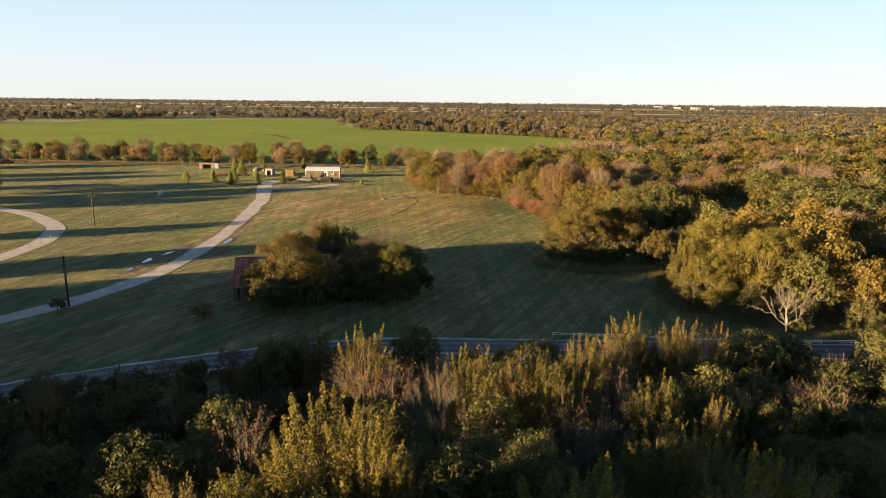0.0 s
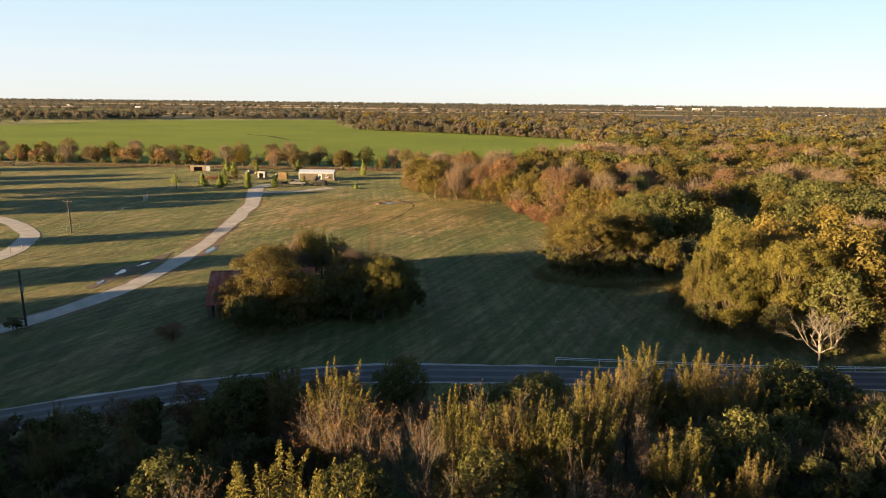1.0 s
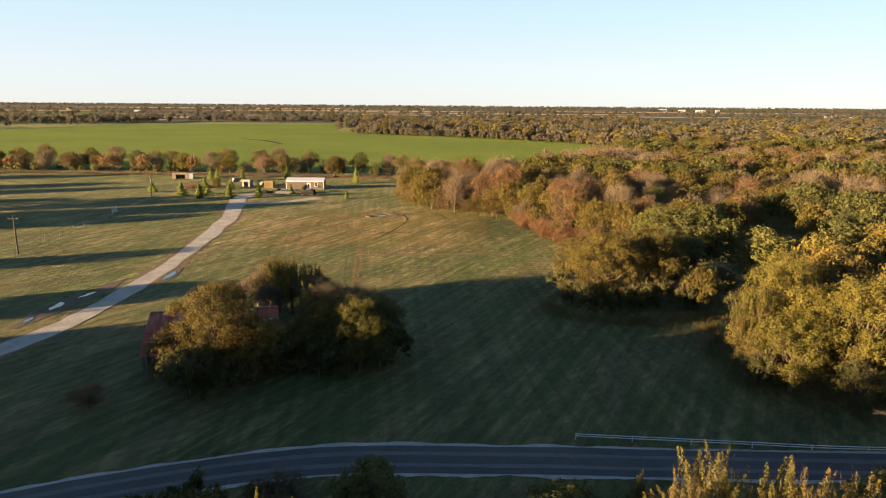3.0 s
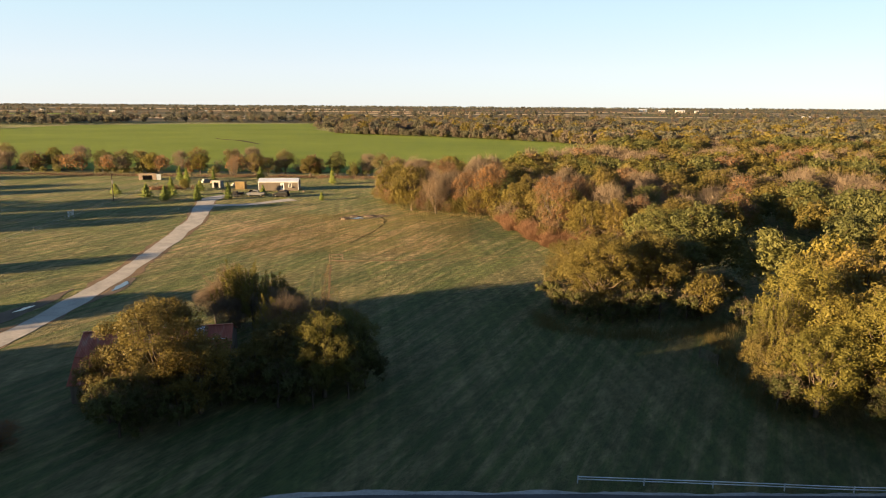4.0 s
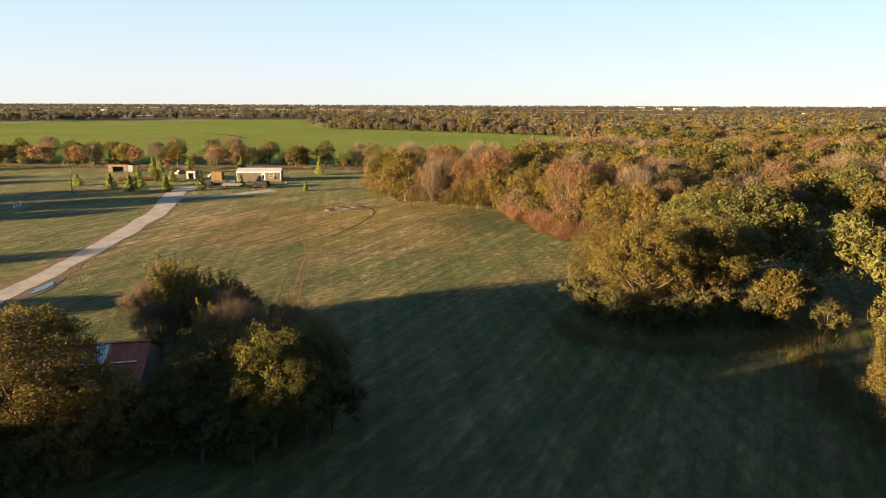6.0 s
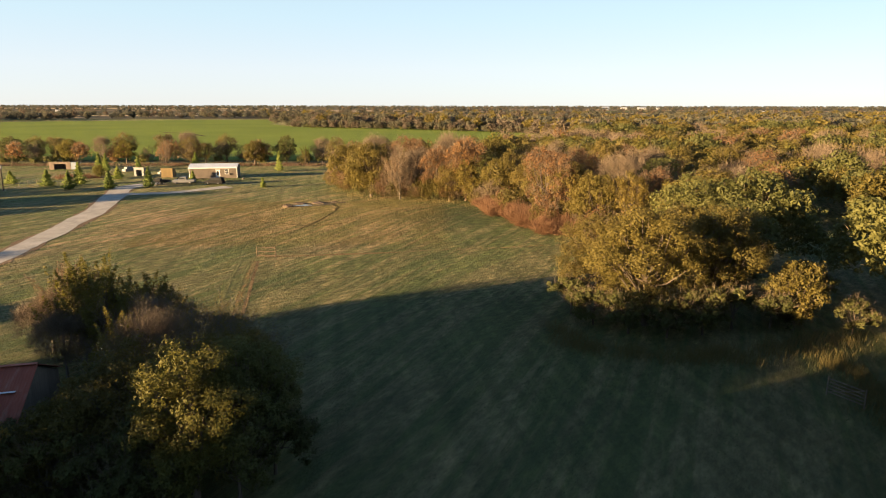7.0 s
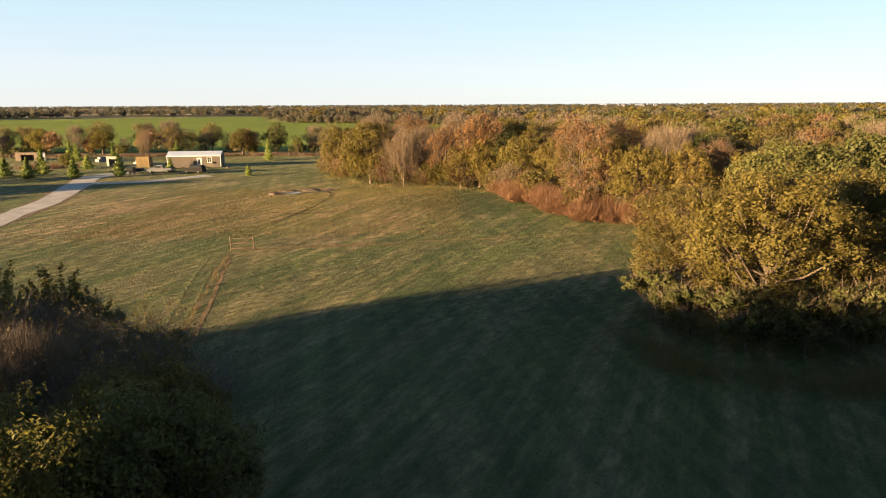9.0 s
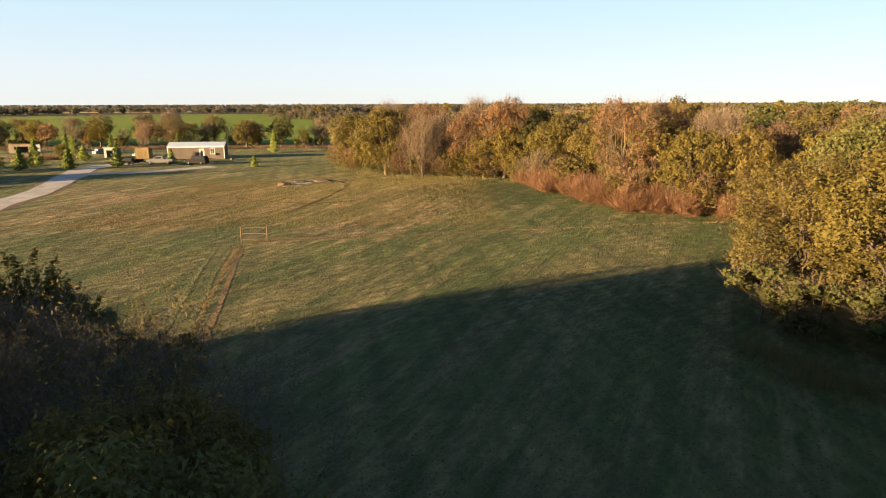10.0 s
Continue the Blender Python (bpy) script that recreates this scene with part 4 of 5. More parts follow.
def pipe_gate(x, y, turn, w, label, mat, h=1.3, rails=5):
    root = thing("gate", label, "gate", at(x, y, turn))
    for px in (0, w):
        v, f = tubes([([(px, 0, -0.3), (px, 0, h + 0.15)], [0.05, 0.05])], 6)
        part("post", np_mesh("post", v, f), mat, root)
    for z in np.linspace(0.25, h, rails):
        v, f = tubes([([(0.1, 0, z), (w - 0.1, 0, z)], [0.036, 0.036])], 5)
        part("rail", np_mesh("rail", v, f), mat, root)
    v, f = tubes([([(0.1, 0, 0.25), (w - 0.1, 0, h)], [0.022, 0.022])], 5)
    part("brace", np_mesh("brace", v, f), mat, root)


pipe_gate(-21.2, 143.0, 5, 2.3, "rusty brown pipe gate standing alone in grass", RUST_PIPE, 1.3, 3)
pipe_gate(28.7, 102.8, -62, 2.5, "grey pipe gate leaning in dry brush", TIMBER, 1.2)
pipe_gate(-93.6, 186.0, -80, 3.0, "pale pipe gate in the wire fence", STEEL)


def guard_rail():
    pts = line([(11.5, 78.0), (18.6, 77.9), (24.3, 77.8), (34, 77.6), (48, 78.2)], 2.0)
    root = thing("guard_rail", "low galvanised pipe guard rail beside the road", "guard rail", Matrix())
    for z in (0.34, 0.54):
        v, f = tubes([(np.array([(x, y, gz(x, y) + z) for x, y in pts]), np.full(len(pts), 0.04))], 6)
        part("rail", np_mesh("rail", v, f), STEEL, root)
    for x, y in pts[::2]:
        v, f = tubes([([(x, y, gz(x, y) - 0.3), (x, y, gz(x, y) + 0.6)], [0.05, 0.05])], 6)
        part("post", np_mesh("post", v, f), STEEL, root)


guard_rail()


# ---- vehicles by the house ----
def wheel(parent, x, y, r=0.36, wide=0.24):
    v, f = tubes([([(x, y - wide / 2, r), (x, y - wide / 2 + 0.03, r), (x, y + wide / 2 - 0.03, r), (x, y + wide / 2, r)], [r * 0.88, r, r, r * 0.88])], 14)
    tyre = part("wheel", np_mesh("wheel", v, f), RUBBER, parent)
    v, f = tubes([([(x, y - wide / 2 - 0.005, r), (x, y + wide / 2 + 0.005, r)], [r * 0.6, r * 0.6])], 12)
    me = np_mesh("rim", v, f)
    bm = bmesh.new()
    bm.from_mesh(me)
    bmesh.ops.holes_fill(bm, edges=bm.edges)
    part("rim", bm, SILVER, tyre)


def car(name, label, m, body_mat, outline, cabin, glass_z):
    root = thing(name, label, "car", m, "vehicles by the house")
    w = 0.9
    bm = bmesh.new()
    prism(bm, outline, -w, w)
    bmesh.ops.bevel(bm, geom=bm.edges[:], offset=0.07, segments=2, affect="EDGES")
    part("body", bm, body_mat, root)
    bm = bmesh.new()
    prism(bm, cabin, -w + 0.14, w - 0.14)
    bmesh.ops.bevel(bm, geom=bm.edges[:], offset=0.06, segments=2, affect="EDGES")
    part("cabin", bm, body_mat, root)
    cx = [p[0] for p in cabin]
    a, b = min(cx), max(cx)
    part("side_window", boxes((a + 0.5, b - 0.45, -w + 0.12, -w + 0.139, glass_z, glass_z + 0.36)), DARK_GLASS, root)
    part("side_window", boxes((a + 0.5, b - 0.45, w - 0.139, w - 0.12, glass_z, glass_z + 0.36)), DARK_GLASS, root)
    x0, x1 = min(p[0] for p in outline), max(p[0] for p in outline)
    for y in (-0.62, 0.62):
        part("headlight", boxes((x1 - 0.06, x1 + 0.012, y - 0.16, y + 0.16, 0.66, 0.8), bevel=0.02), GREY_WALL, root)
        part("tail_light", boxes((x0 - 0.012, x0 + 0.06, y - 0.14, y + 0.14, 0.7, 0.86), bevel=0.02), RED_PAINT, root)
    for x in (x0 + 0.95, x1 - 0.95):
        for y in (-w + 0.1, w - 0.1):
            wheel(root, x, y)
    return root


SUV = [(-2.3, 0.35), (2.2, 0.35), (2.3, 0.7), (2.15, 0.98), (1.2, 1.1), (-2.25, 1.12)]
PICKUP = [(-2.7, 0.42), (2.6, 0.42), (2.7, 0.75), (2.55, 1.0), (1.35, 1.12), (-2.7, 1.08)]
car("sport_utility_car", "black boxy off-road car parked on gravel", at(-52.3, 220.2, 172), BLACK, SUV, [(-2.15, 1.08), (1.1, 1.08), (0.6, 1.75), (-2.05, 1.78)], 1.22)
car("pickup_truck", "silver pickup truck parked beside the spur", at(-60.2, 221.2, 186), PALE_SILVER, PICKUP, [(-0.9, 1.08), (1.3, 1.08), (0.7, 1.74), (-0.75, 1.74)], 1.22)
trailer = thing("flat_trailer", "dark loaded flat trailer parked in the yard", "trailer", at(-65.0, 220.5, 4), "vehicles by the house")
part("deck", boxes((-2.2, 2.0, -0.9, 0.9, 0.55, 0.68), bevel=0.02), BLACK, trailer)
part("drawbar", boxes((2.0, 3.2, -0.06, 0.06, 0.5, 0.6)), BLACK, trailer)
part("load", boxes((-2.0, -0.4, -0.75, 0.7, 0.68, 1.35), (-0.2, 1.4, -0.7, 0.75, 0.68, 1.1), bevel=0.08), RUBBER, trailer)
for xx in (-0.9, -0.1):
    for yy in (-0.95, 0.95):
        wheel(trailer, xx, yy, 0.33, 0.2)
junk = np.random.default_rng(23)
for n, (x, y, a) in enumerate([(-88, 252, 1.6), (-85, 251.5, 1.0), (-64.5, 230, 0.8), (-63.2, 231, 0.7), (-74.8, 244, 1.2), (-48.6, 231.6, 0.5), (-200, 262, 2.2), (-194, 263, 1.8)]):
    bm = boxes((-a, a, -a * 0.5, a * 0.5, 0, a * 0.45), (-a * 0.6, a * 0.5, -a * 0.4, a * 0.35, a * 0.45, a * 0.8), bevel=0.06)
    ob = part("junk_pile", bm, (GREY_WALL, TIMBER, BLACK, CLAY)[n % 4])
    ob.matrix_world = at(x, y, junk.uniform(0, 90))
    tagged(ob, "low pile of stacked yard materials in grass", "pile", "piles in the yard")


# ---- conifers and small trees round the house ----
def conifer(x, y, h, r, seed, mat=CEDAR):
    rng = np.random.default_rng(seed)
    root = thing("young_conifer", "young bright green conifer in the yard", "tree", at(x, y, seed * 40), "conifers round the house")
    v, f = tubes([([(0, 0, -0.2), (0.02, 0, h * 0.5), (0, 0, h * 0.97)], [0.09, 0.06, 0.015])], 6)
    part("trunk", np_mesh("trunk", v, f), BARK, root)
    n = int(1300 * max(0.6, h / 5))
    z = h * (0.06 + 0.94 * rng.random(n) ** 1.35)
    tier = 0.72 + 0.28 * np.cos(z * 7.0)
    rad = r * (1 - z / h * 0.97) * tier * rng.uniform(0.55, 1.05, n)
    a = rng.uniform(0, 2 * math.pi, n)
    lean = 0.75 + 0.25 * np.sin(a * 2 + seed)
    out = np.column_stack([np.cos(a), np.sin(a), rng.uniform(-0.1, 0.5, n)])
    lv, lf = leaves(rng, np.column_stack([np.cos(a) * rad * lean, np.sin(a) * rad * lean, z]), out, 0.4, 0.55, 0.9)
    part("crown", np_mesh("crown", lv, lf), mat, root)


for n, (x, y, h, r) in enumerate([(-90.5, 216, 4.4, 1.5), (-82.4, 210.5, 4.8, 1.35), (-73.4, 211.0, 5.0, 1.25), (-66.0, 214.8, 5.2, 1.45), (-99, 257, 5.6, 1.5), (-85.9, 254, 5.0, 1.2), (-44.0, 252, 6.2, 1.5), (-39.3, 215.4, 2.4, 0.8), (-58.8, 223.6, 3.2, 1.2), (-94, 251, 5.6, 1.4), (-72, 262, 5.0, 1.4), (-84.5, 219, 6.0, 1.5), (-103, 222, 3.4, 1.5), (-81.0, 231, 3.6, 1.2)]):
    conifer(x, y, h * 0.92, r * 1.85, n)

# ---- the woods ----
prng = random.Random(5)


def spin():
    return prng.uniform(0, 2 * math.pi)


made_forks = {}


def forked_tree(x, y, h, seed, leafy=300, group="trees round the barn", upright=0.36, bark=GREY_BARK, leaf=GOLD, depth=4):
    """A nearly leafless tree of forking stems with a few last leaves; built ten metres high once a seed, then copied."""
    m = at(x, y, prng.uniform(0, 360)) @ Matrix.Diagonal((h / 10, h / 10, h / 10, 1))
    if seed in made_forks:
        first = made_forks[seed]
        ob = copy_thing(first, m @ Matrix.Diagonal((1 / first.scale[0], 1 / first.scale[1], 1 / first.scale[2], 1)))
        ob["group"] = group
        return
    rng = np.random.default_rng(seed)
    root = thing("bare_tree", "nearly leafless tree of forking upright twigs", "tree", m, group)
    paths = []
    for i in range(6):
        a = i * 1.05 + rng.uniform(-0.3, 0.3)
        t = rng.uniform(0.2, 1.2) * upright
        twig_paths(rng, np.array([0.15 * math.cos(a), 0.15 * math.sin(a), -0.1]), np.array([math.cos(a) * t, math.sin(a) * t, 1.0]), 3.4, 0.085, depth, paths, upright, (2, 4))
    v, f = tubes(paths, 3)
    part("trunk", np_mesh("trunk", v, f), bark, root)
    tips = np.array([p[0][-1] for p in paths[len(paths) // 4:]])
    c = tips[rng.integers(0, len(tips), leafy)] + rng.normal(0, 0.12, (leafy, 3))
    lv, lf = leaves(rng, c, unit(rng, leafy), 0.13, 0.5)
    part("crown", np_mesh("crown", lv, lf), leaf, root)
    made_forks[seed] = root


# the clump round the barn
G = "trees round the barn"
tree("gold", 0, -24.2, 87.4, 1.18, 0.4, 0.90, G, 5)
tree("gold", 2, -20.6, 87.0, 0.82, 1.0, 0.92, G, 2)
tree("shrub", 0, -19.3, 88.5, 0.8, 1.0, 0.9, G, 2)
tree("shrub", 1, -25.5, 82.3, 1.15, 0.6, 1.0, G, 2)
tree("yellow_oak", 0, -10.3, 91.0, 0.80, 1.0, 1.04, G, 5)
tree("haze", 0, -16.2, 100.5, 0.66, 2.0, 1.05, G, 2)
tree("oak", 1, -10.2, 97.4, 0.66, 1.0, 1.02, G, 5)
tree("green_oak", 0, -8.3, 94.0, 0.60, 2.0, 1.1, G, 2)
tree("gold", 1, -14.6, 94.0, 0.76, 0.3, 0.95, G, 2)
tree("oak", 2, -16.8, 91.0, 0.55, 1.3, 0.95, G, 2)
tree("shrub", 1, -14.0, 88.5, 1.0, 2.0, 0.9, G, 2)
tree("haze", 0, -25.0, 106.0, 0.55, 1.0, 0.9, G, 1)
tree("shrub", 2, -22.0, 109.5, 0.9, 1.0, 0.8, G, 1)
tree("shrub", 0, -25.5, 111.0, 0.9, 1.0, 0.8, G, 1)
for x, y, sc in [(-16.5, 89.5, 1.1), (-13.5, 90.0, 1.0), (-10.8, 88.6, 0.8), (-8.0, 90.8, 1.0), (-6.9, 93.4, 0.9), (-7.6, 96.6, 0.95), (-12.0, 92.5, 1.2), (-19.0, 93.0, 1.0), (-21.5, 84.6, 0.9), (-27.6, 84.6, 0.95), (-15.8, 96.6, 1.2), (-11.4, 99.6, 1.1), (-24.2, 83.4, 1.1)]:
    tree("shrub", int(-x) % 3, x, y, sc, x * 2.0, 0.95, G, 2)
tree("gold", 2, -28.4, 86.4, 0.62, 2.0, 1.0, G, 2)
for n, (x, y, h) in enumerate([(-12.0, 103.2, 8.0), (-14.6, 102.2, 8.2), (-16.8, 102.2, 8.3), (-10.6, 104.0, 7.2), (-13.2, 105.0, 8.4), (-18.6, 103.0, 7.8), (-15.2, 106.5, 7.6)]):
    forked_tree(x, y, h, 230 + n % 3, 900, G, 0.5, GREY_BARK, GOLD, 5)
for n, (x, y, h, q) in enumerate([(-15.0, 104.0, 8.5, 500), (-11.5, 103.0, 7.5, 300), (-8.8, 100.5, 6.5, 260), (-13.0, 99.5, 8.0, 420), (-18.0, 105.5, 8.5, 500), (-22.5, 110.5, 8.0, 500), (-16.5, 109.0, 6.5, 260), (-10.0, 96.8, 7.0, 300)]):
    forked_tree(x, y, h, 200 + n, q * 2)
tree("haze", 1, -19.5, 107.5, 0.72, 3.0, 0.8, G, 1)
tree("bare", 0, -27.0, 111.5, 1.0, 0.0, 0.85, G, 2)
tree("elm", 0, -23.0, 108.5, 1.15, 1.1, 0.78, G, 2)
tree("elm", 1, -25.0, 109.0, 1.2, 0.5, 0.72, G, 1)
tree("haze", 1, -28.5, 110.5, 0.62, 0.5, 0.95, G, 1)
tree("elm", 2, -21.0, 112.3, 0.9, 0.5, 0.72, G, 1)
tree("elm", 1, -18.0, 101.0, 1.0, 0.7, 0.7, G, 2)
tree("shrub", 1, -14.5, 108.0, 1.0, 1.0, 0.95, G, 2)
tree("shrub", 2, -20.0, 112.0, 1.0, 1.0, 1.0, G, 2)
tree("shrub", 0, -9.0, 97.5, 0.9, 1.0, 1.0, G, 2)
tree("rust", 1, -33.7, 79.6, 0.46, 1.0, 0.5, G, 2)
tree("shrub", 1, -54.8, 81.0, 0.6, 1.0, 0.6, G)

# the great oak beside the meadow and its neighbours
G = "trees at the meadow's edge"
tree("oak", 1, 20.6, 117.0, 1.15, 0.6, 0.92, G, 5)
tree("gold", 0, 17.8, 122.5, 1.0, 1.3, 0.92, G, 5)
tree("oak", 1, 28.0, 120.0, 1.08, 2.1, 0.95, G, 5)
tree("green_oak", 1, 33.0, 127.0, 0.95, 0.9, 0.9, G)
tree("oak", 0, 33.3, 115.6, 0.5, 0.2, 1.25, G)
tree("gold", 1, 24.0, 128.5, 0.92, 0.2, 0.95, G)
for x, y, sc in [(14.6, 118.5, 0.9), (16.0, 115.5, 0.9), (18.5, 113.2, 0.95), (21.5, 112.2, 0.9), (24.8, 112.8, 1.0), (28.0, 114.2, 1.05), (31.5, 114.5, 1.0), (35.5, 117.5, 1.1), (38.5, 121, 1.1), (38, 113, 0.8)]:
    tree("shrub", int(x) % 3, x, y + 1.6, sc, x, 0.85, G)
# golden trees by the road bend
tree("yellow_oak", 0, 36.0, 96.5, 1.16, 0.5, 1.08, G, 5)
tree("gold", 1, 32.5, 93.0, 0.75, 0.5, 1.1, G, 2)
tree("yellow_oak", 1, 34.5, 89.5, 0.85, 0.5, 1.0, G, 2)
tree("yellow_oak", 0, 41.0, 89.0, 1.1, 2.5, 1.1, G, 5)
tree("oak", 2, 48.5, 92.0, 1.25, 2.5, 1.08, G)
tree("gold", 1, 45.0, 102.0, 1.15, 1.5, 1.1, G)
tree("oak", 0, 46.0, 112.0, 1.0, 1.5, 1.0, G)
tree("oak", 0, 57.0, 99.0, 1.2, 0.7, 1.0, G)
tree("green_oak", 1, 39.5, 138.0, 1.05, 2.7, 1.0, G)

for k, x, y, s in [("elm", 32.0, 94.0, 1.1), ("shrub", 31.5, 90.5, 1.0), ("shrub", 34.5, 99.5, 1.1), ("shrub", 38.0, 84.5, 1.1), ("green_oak", 45.0, 85.5, 0.85), ("shrub", 38.5, 92.5, 1.2), ("gold", 52.0, 85.0, 0.95), ("oak", 41.0, 95.0, 1.0), ("oak", 62.0, 90.0, 1.0), ("green_oak", 58.0, 84.0, 0.8), ("oak", 50.0, 109.0, 1.1), ("gold", 66.0, 101.0, 1.05), ("shrub", 43.0, 81.5, 1.0), ("shrub", 50, 81.0, 1.0), ("oak", 70, 87, 0.9)]:
    tree(k, int(x) % 3, x, y, s, x * 2.0, 1.0, G, 2 if x < 39 else 1)

# the tree line behind the meadow
G = "tree line behind the meadow"
LINE_FRONT = [("haze", -23, 226, .8), ("oak", -19.5, 214, .95), ("gold", -15, 205, .9), ("oak", -12.0, 199.5, 1.0), ("haze", -7.5, 200, 1.0), ("bare", -5.5, 194, 1.15), ("haze", -2.0, 196.5, 1.0), ("rust", 2.0, 194.5, .95), ("gold", 4.6, 191.5, .72), ("rust", 7.5, 196, 1.05), ("oak", 9.0, 190.0, .82), ("green_oak", 12.2, 190.5, .78), ("oak", 13.8, 183, .8), ("gold", 18, 190, 1.0), ("gold", 19, 178, .9), ("rust", 23, 182, 1.0), ("oak", 20.5, 171, .9), ("gold", 23.5, 165, .95), ("rust", 26.5, 171, 1.05), ("oak", 26, 158, .85), ("gold", 30.5, 156, .85), ("haze", 31, 165, 1.0), ("rust", 36, 160, .9), ("oak", 36.5, 150, .9), ("gold", 42, 154, 1.0), ("green_oak", 33, 140, .95), ("oak", 40, 141, 1.0), ("gold", 30, 134, .8)]
LINE_BACK = [("rust", 20, 166, 1.0), ("rust", 8, 192, 1.1), ("haze", -12, 214, 1.05), ("rust", -4, 210, 1.1), ("haze", 5, 207, 1.1), ("oak", 14, 203, 1.05), ("haze", 26, 198, 1.1), ("gold", 34, 185, 1.05), ("green_oak", 40, 172, .8)]
LINE = LINE_FRONT + LINE_BACK
for n, (k, x, y, s) in enumerate(LINE):
    tree(k, n % 3, x, y, s * (1.04 if n < 28 else 1.14), spin(), prng.uniform(0.98, 1.12), G, 4)

# the hedge behind the house
G = "hedge trees behind the house"
HEDGE_FRONT = [("haze", -178, 281, .75), ("haze", -168, 279, .8), ("rust", -158, 281, .7), ("haze", -149, 283, .8), ("green_oak", -140, 281, .72), ("oak", -119.5, 280, .85), ("haze", -108, 278, .8), ("oak", -101, 279, .75), ("haze", -95, 277, .8), ("bare", -86, 274, .8), ("haze", -78.5, 276, .82), ("haze", -74, 277, .75), ("oak", -57, 274, .8), ("oak", -51.5, 276, .75), ("green_oak", -47.5, 277, .72), ("elm", -41, 276, .6), ("haze", -30, 272, .85), ("rust", -23, 268, .8), ("oak", -26, 262, .75)]
HEDGE_BACK = [("haze", -190, 283, .8), ("oak", -203, 284, .75), ("haze", -215, 287, .8), ("rust", -132, 283, .5), ("haze", -14, 268, .9), ("oak", -4, 262, .9), ("haze", 6, 250, 1.0), ("rust", -12, 247, .95), ("oak", -20, 240, .85), ("haze", -172, 286, .9), ("oak", -163, 287, .85), ("haze", -153, 288, .95), ("haze", -136, 288, .85), ("haze", -128, 286, .8), ("elm", -113, 286, 1.0), ("haze", -104, 285, .95), ("haze", -90, 284, .9), ("haze", -82, 284, .95), ("haze", -69, 283, .9), ("oak", -63, 284, .7), ("haze", -36, 279, .85), ("haze", -184, 288, .95), ("oak", -197, 289, .9), ("haze", -225, 290, .9), ("oak", -236, 291, .9), ("haze", -248, 292, .9), ("gold", -123, 282, .7)]
for n, (k, x, y, s) in enumerate(HEDGE_FRONT + HEDGE_BACK):
    if n % 5 == 3:
        continue
    k = {"haze": "thin_olive" if n % 3 else "haze", "oak": "yellow_oak" if n % 2 else "oak", "rust": "thin_olive"}.get(k, k)
    tree(k, n % 3, x, y, s * 1.12, spin(), prng.uniform(0.85, 1.0), G, 3)

# the wood between the camera's start and the road
G = "trees below the road"
NEAR_WEST = [("young_gold", -31.9, 46.5, .7), ("young_gold", -27, 48, .66), ("young_gold", -22.6, 42, .6), ("bare", -13, 40.5, .9), ("elm", -7.2, 52.3, 1.02), ("bare", -4.5, 49.6, 1.0), ("elm", -7.6, 38.0, 1.45), ("elm", -4.2, 37.0, 1.1), ("elm", -10.8, 33, .85), ("young_gold", -14, 31.2, 1.0), ("bare", -16.4, 29.4, .6), ("young_gold", -20.5, 30.3, .5), ("bare", -0.4, 48.6, .97), ("elm", 1.8, 50, .95), ("bare", 4.6, 51, .98), ("young_gold", 5.6, 50.2, .98), ("elm", 7.9, 49.5, .97), ("young_gold", 11, 53, 1.0), ("elm", 10.6, 51, .95), ("young_gold", 14.8, 56.2, 1.0), ("gold", 18.6, 60.8, .55), ("elm", 16.5, 48.3, .86), ("bare", 13.6, 50.5, .88), ("young_gold", 20.4, 46.6, .8)]
NEAR_EAST = [("elm", 14.4, 39.9, .98), ("elm", 16.9, 38.4, .95), ("elm", 9.1, 32.2, 1.16), ("elm", 7.6, 30.6, 1.12), ("elm", 17.9, 33.0, 1.2), ("green_oak", 5.6, 38.0, .72), ("green_oak", 25.1, 43.2, .56), ("green_oak", 28.5, 42, .58), ("shrub", 31, 46, 1.2), ("shrub", 27, 50, 1.2), ("shrub", 33, 49, 1.1), ("green_oak", 36, 46, .55), ("shrub", 24, 39, 1.2), ("shrub", 33.1, 53, 1.2), ("young_gold", 21.8, 59.5, .95), ("young_gold", 24.8, 60.0, .92), ("elm", 19.6, 33.8, 1.12), ("bare", 2.2, 44.5, .85), ("elm", -1.5, 36, .8), ("bare", 9.5, 44, .85), ("young_gold", 22.5, 36.5, .85), ("elm", 17.6, 62.2, .92), ("young_gold", 15.6, 60.6, .85), ("elm", 21.2, 61.6, .85), ("bare", -6.5, 51.0, 1.0), ("bare", -9.0, 51.5, .9), ("elm", 12.6, 58.0, .8)]
NEAR = NEAR_WEST + NEAR_EAST
for n, (k, x, y, s) in enumerate(NEAR):
    if k == "bare":
        forked_tree(x, y, 10.9 * s, 300 + n % 3, 700, G, 0.24, PALE_BARK, RUST)
    else:
        tree(k, n % 3, x, y, s, spin(), prng.uniform(0.97, 1.03) * min(1.0, 1.08 / s), G, 2)


def road_y(x):
    r = np.array(ROAD)
    return float(np.interp(x, r[:, 0], r[:, 1]))


# the row along the road's near side
for n in range(30):
    x = -62 + n * 1.75 + prng.uniform(-0.6, 0.6)
    k = prng.choice(["young_gold", "elm", "bare", "green_oak", "young_gold"])
    s = prng.uniform(0.85, 1.02) * (0.75 if k == "green_oak" else 1.0)
    y = road_y(x) - 8.5 - 4.0 * (n % 3) + prng.uniform(-1.2, 1.2) - (2 if n > 20 else 0)
    if -46 < x < -13:
        s *= 0.55
    NEAR.append((k, x, y, s))
    tree(k, n % 3, x, y, s, spin(), prng.uniform(0.85, 1.0), G, 1)

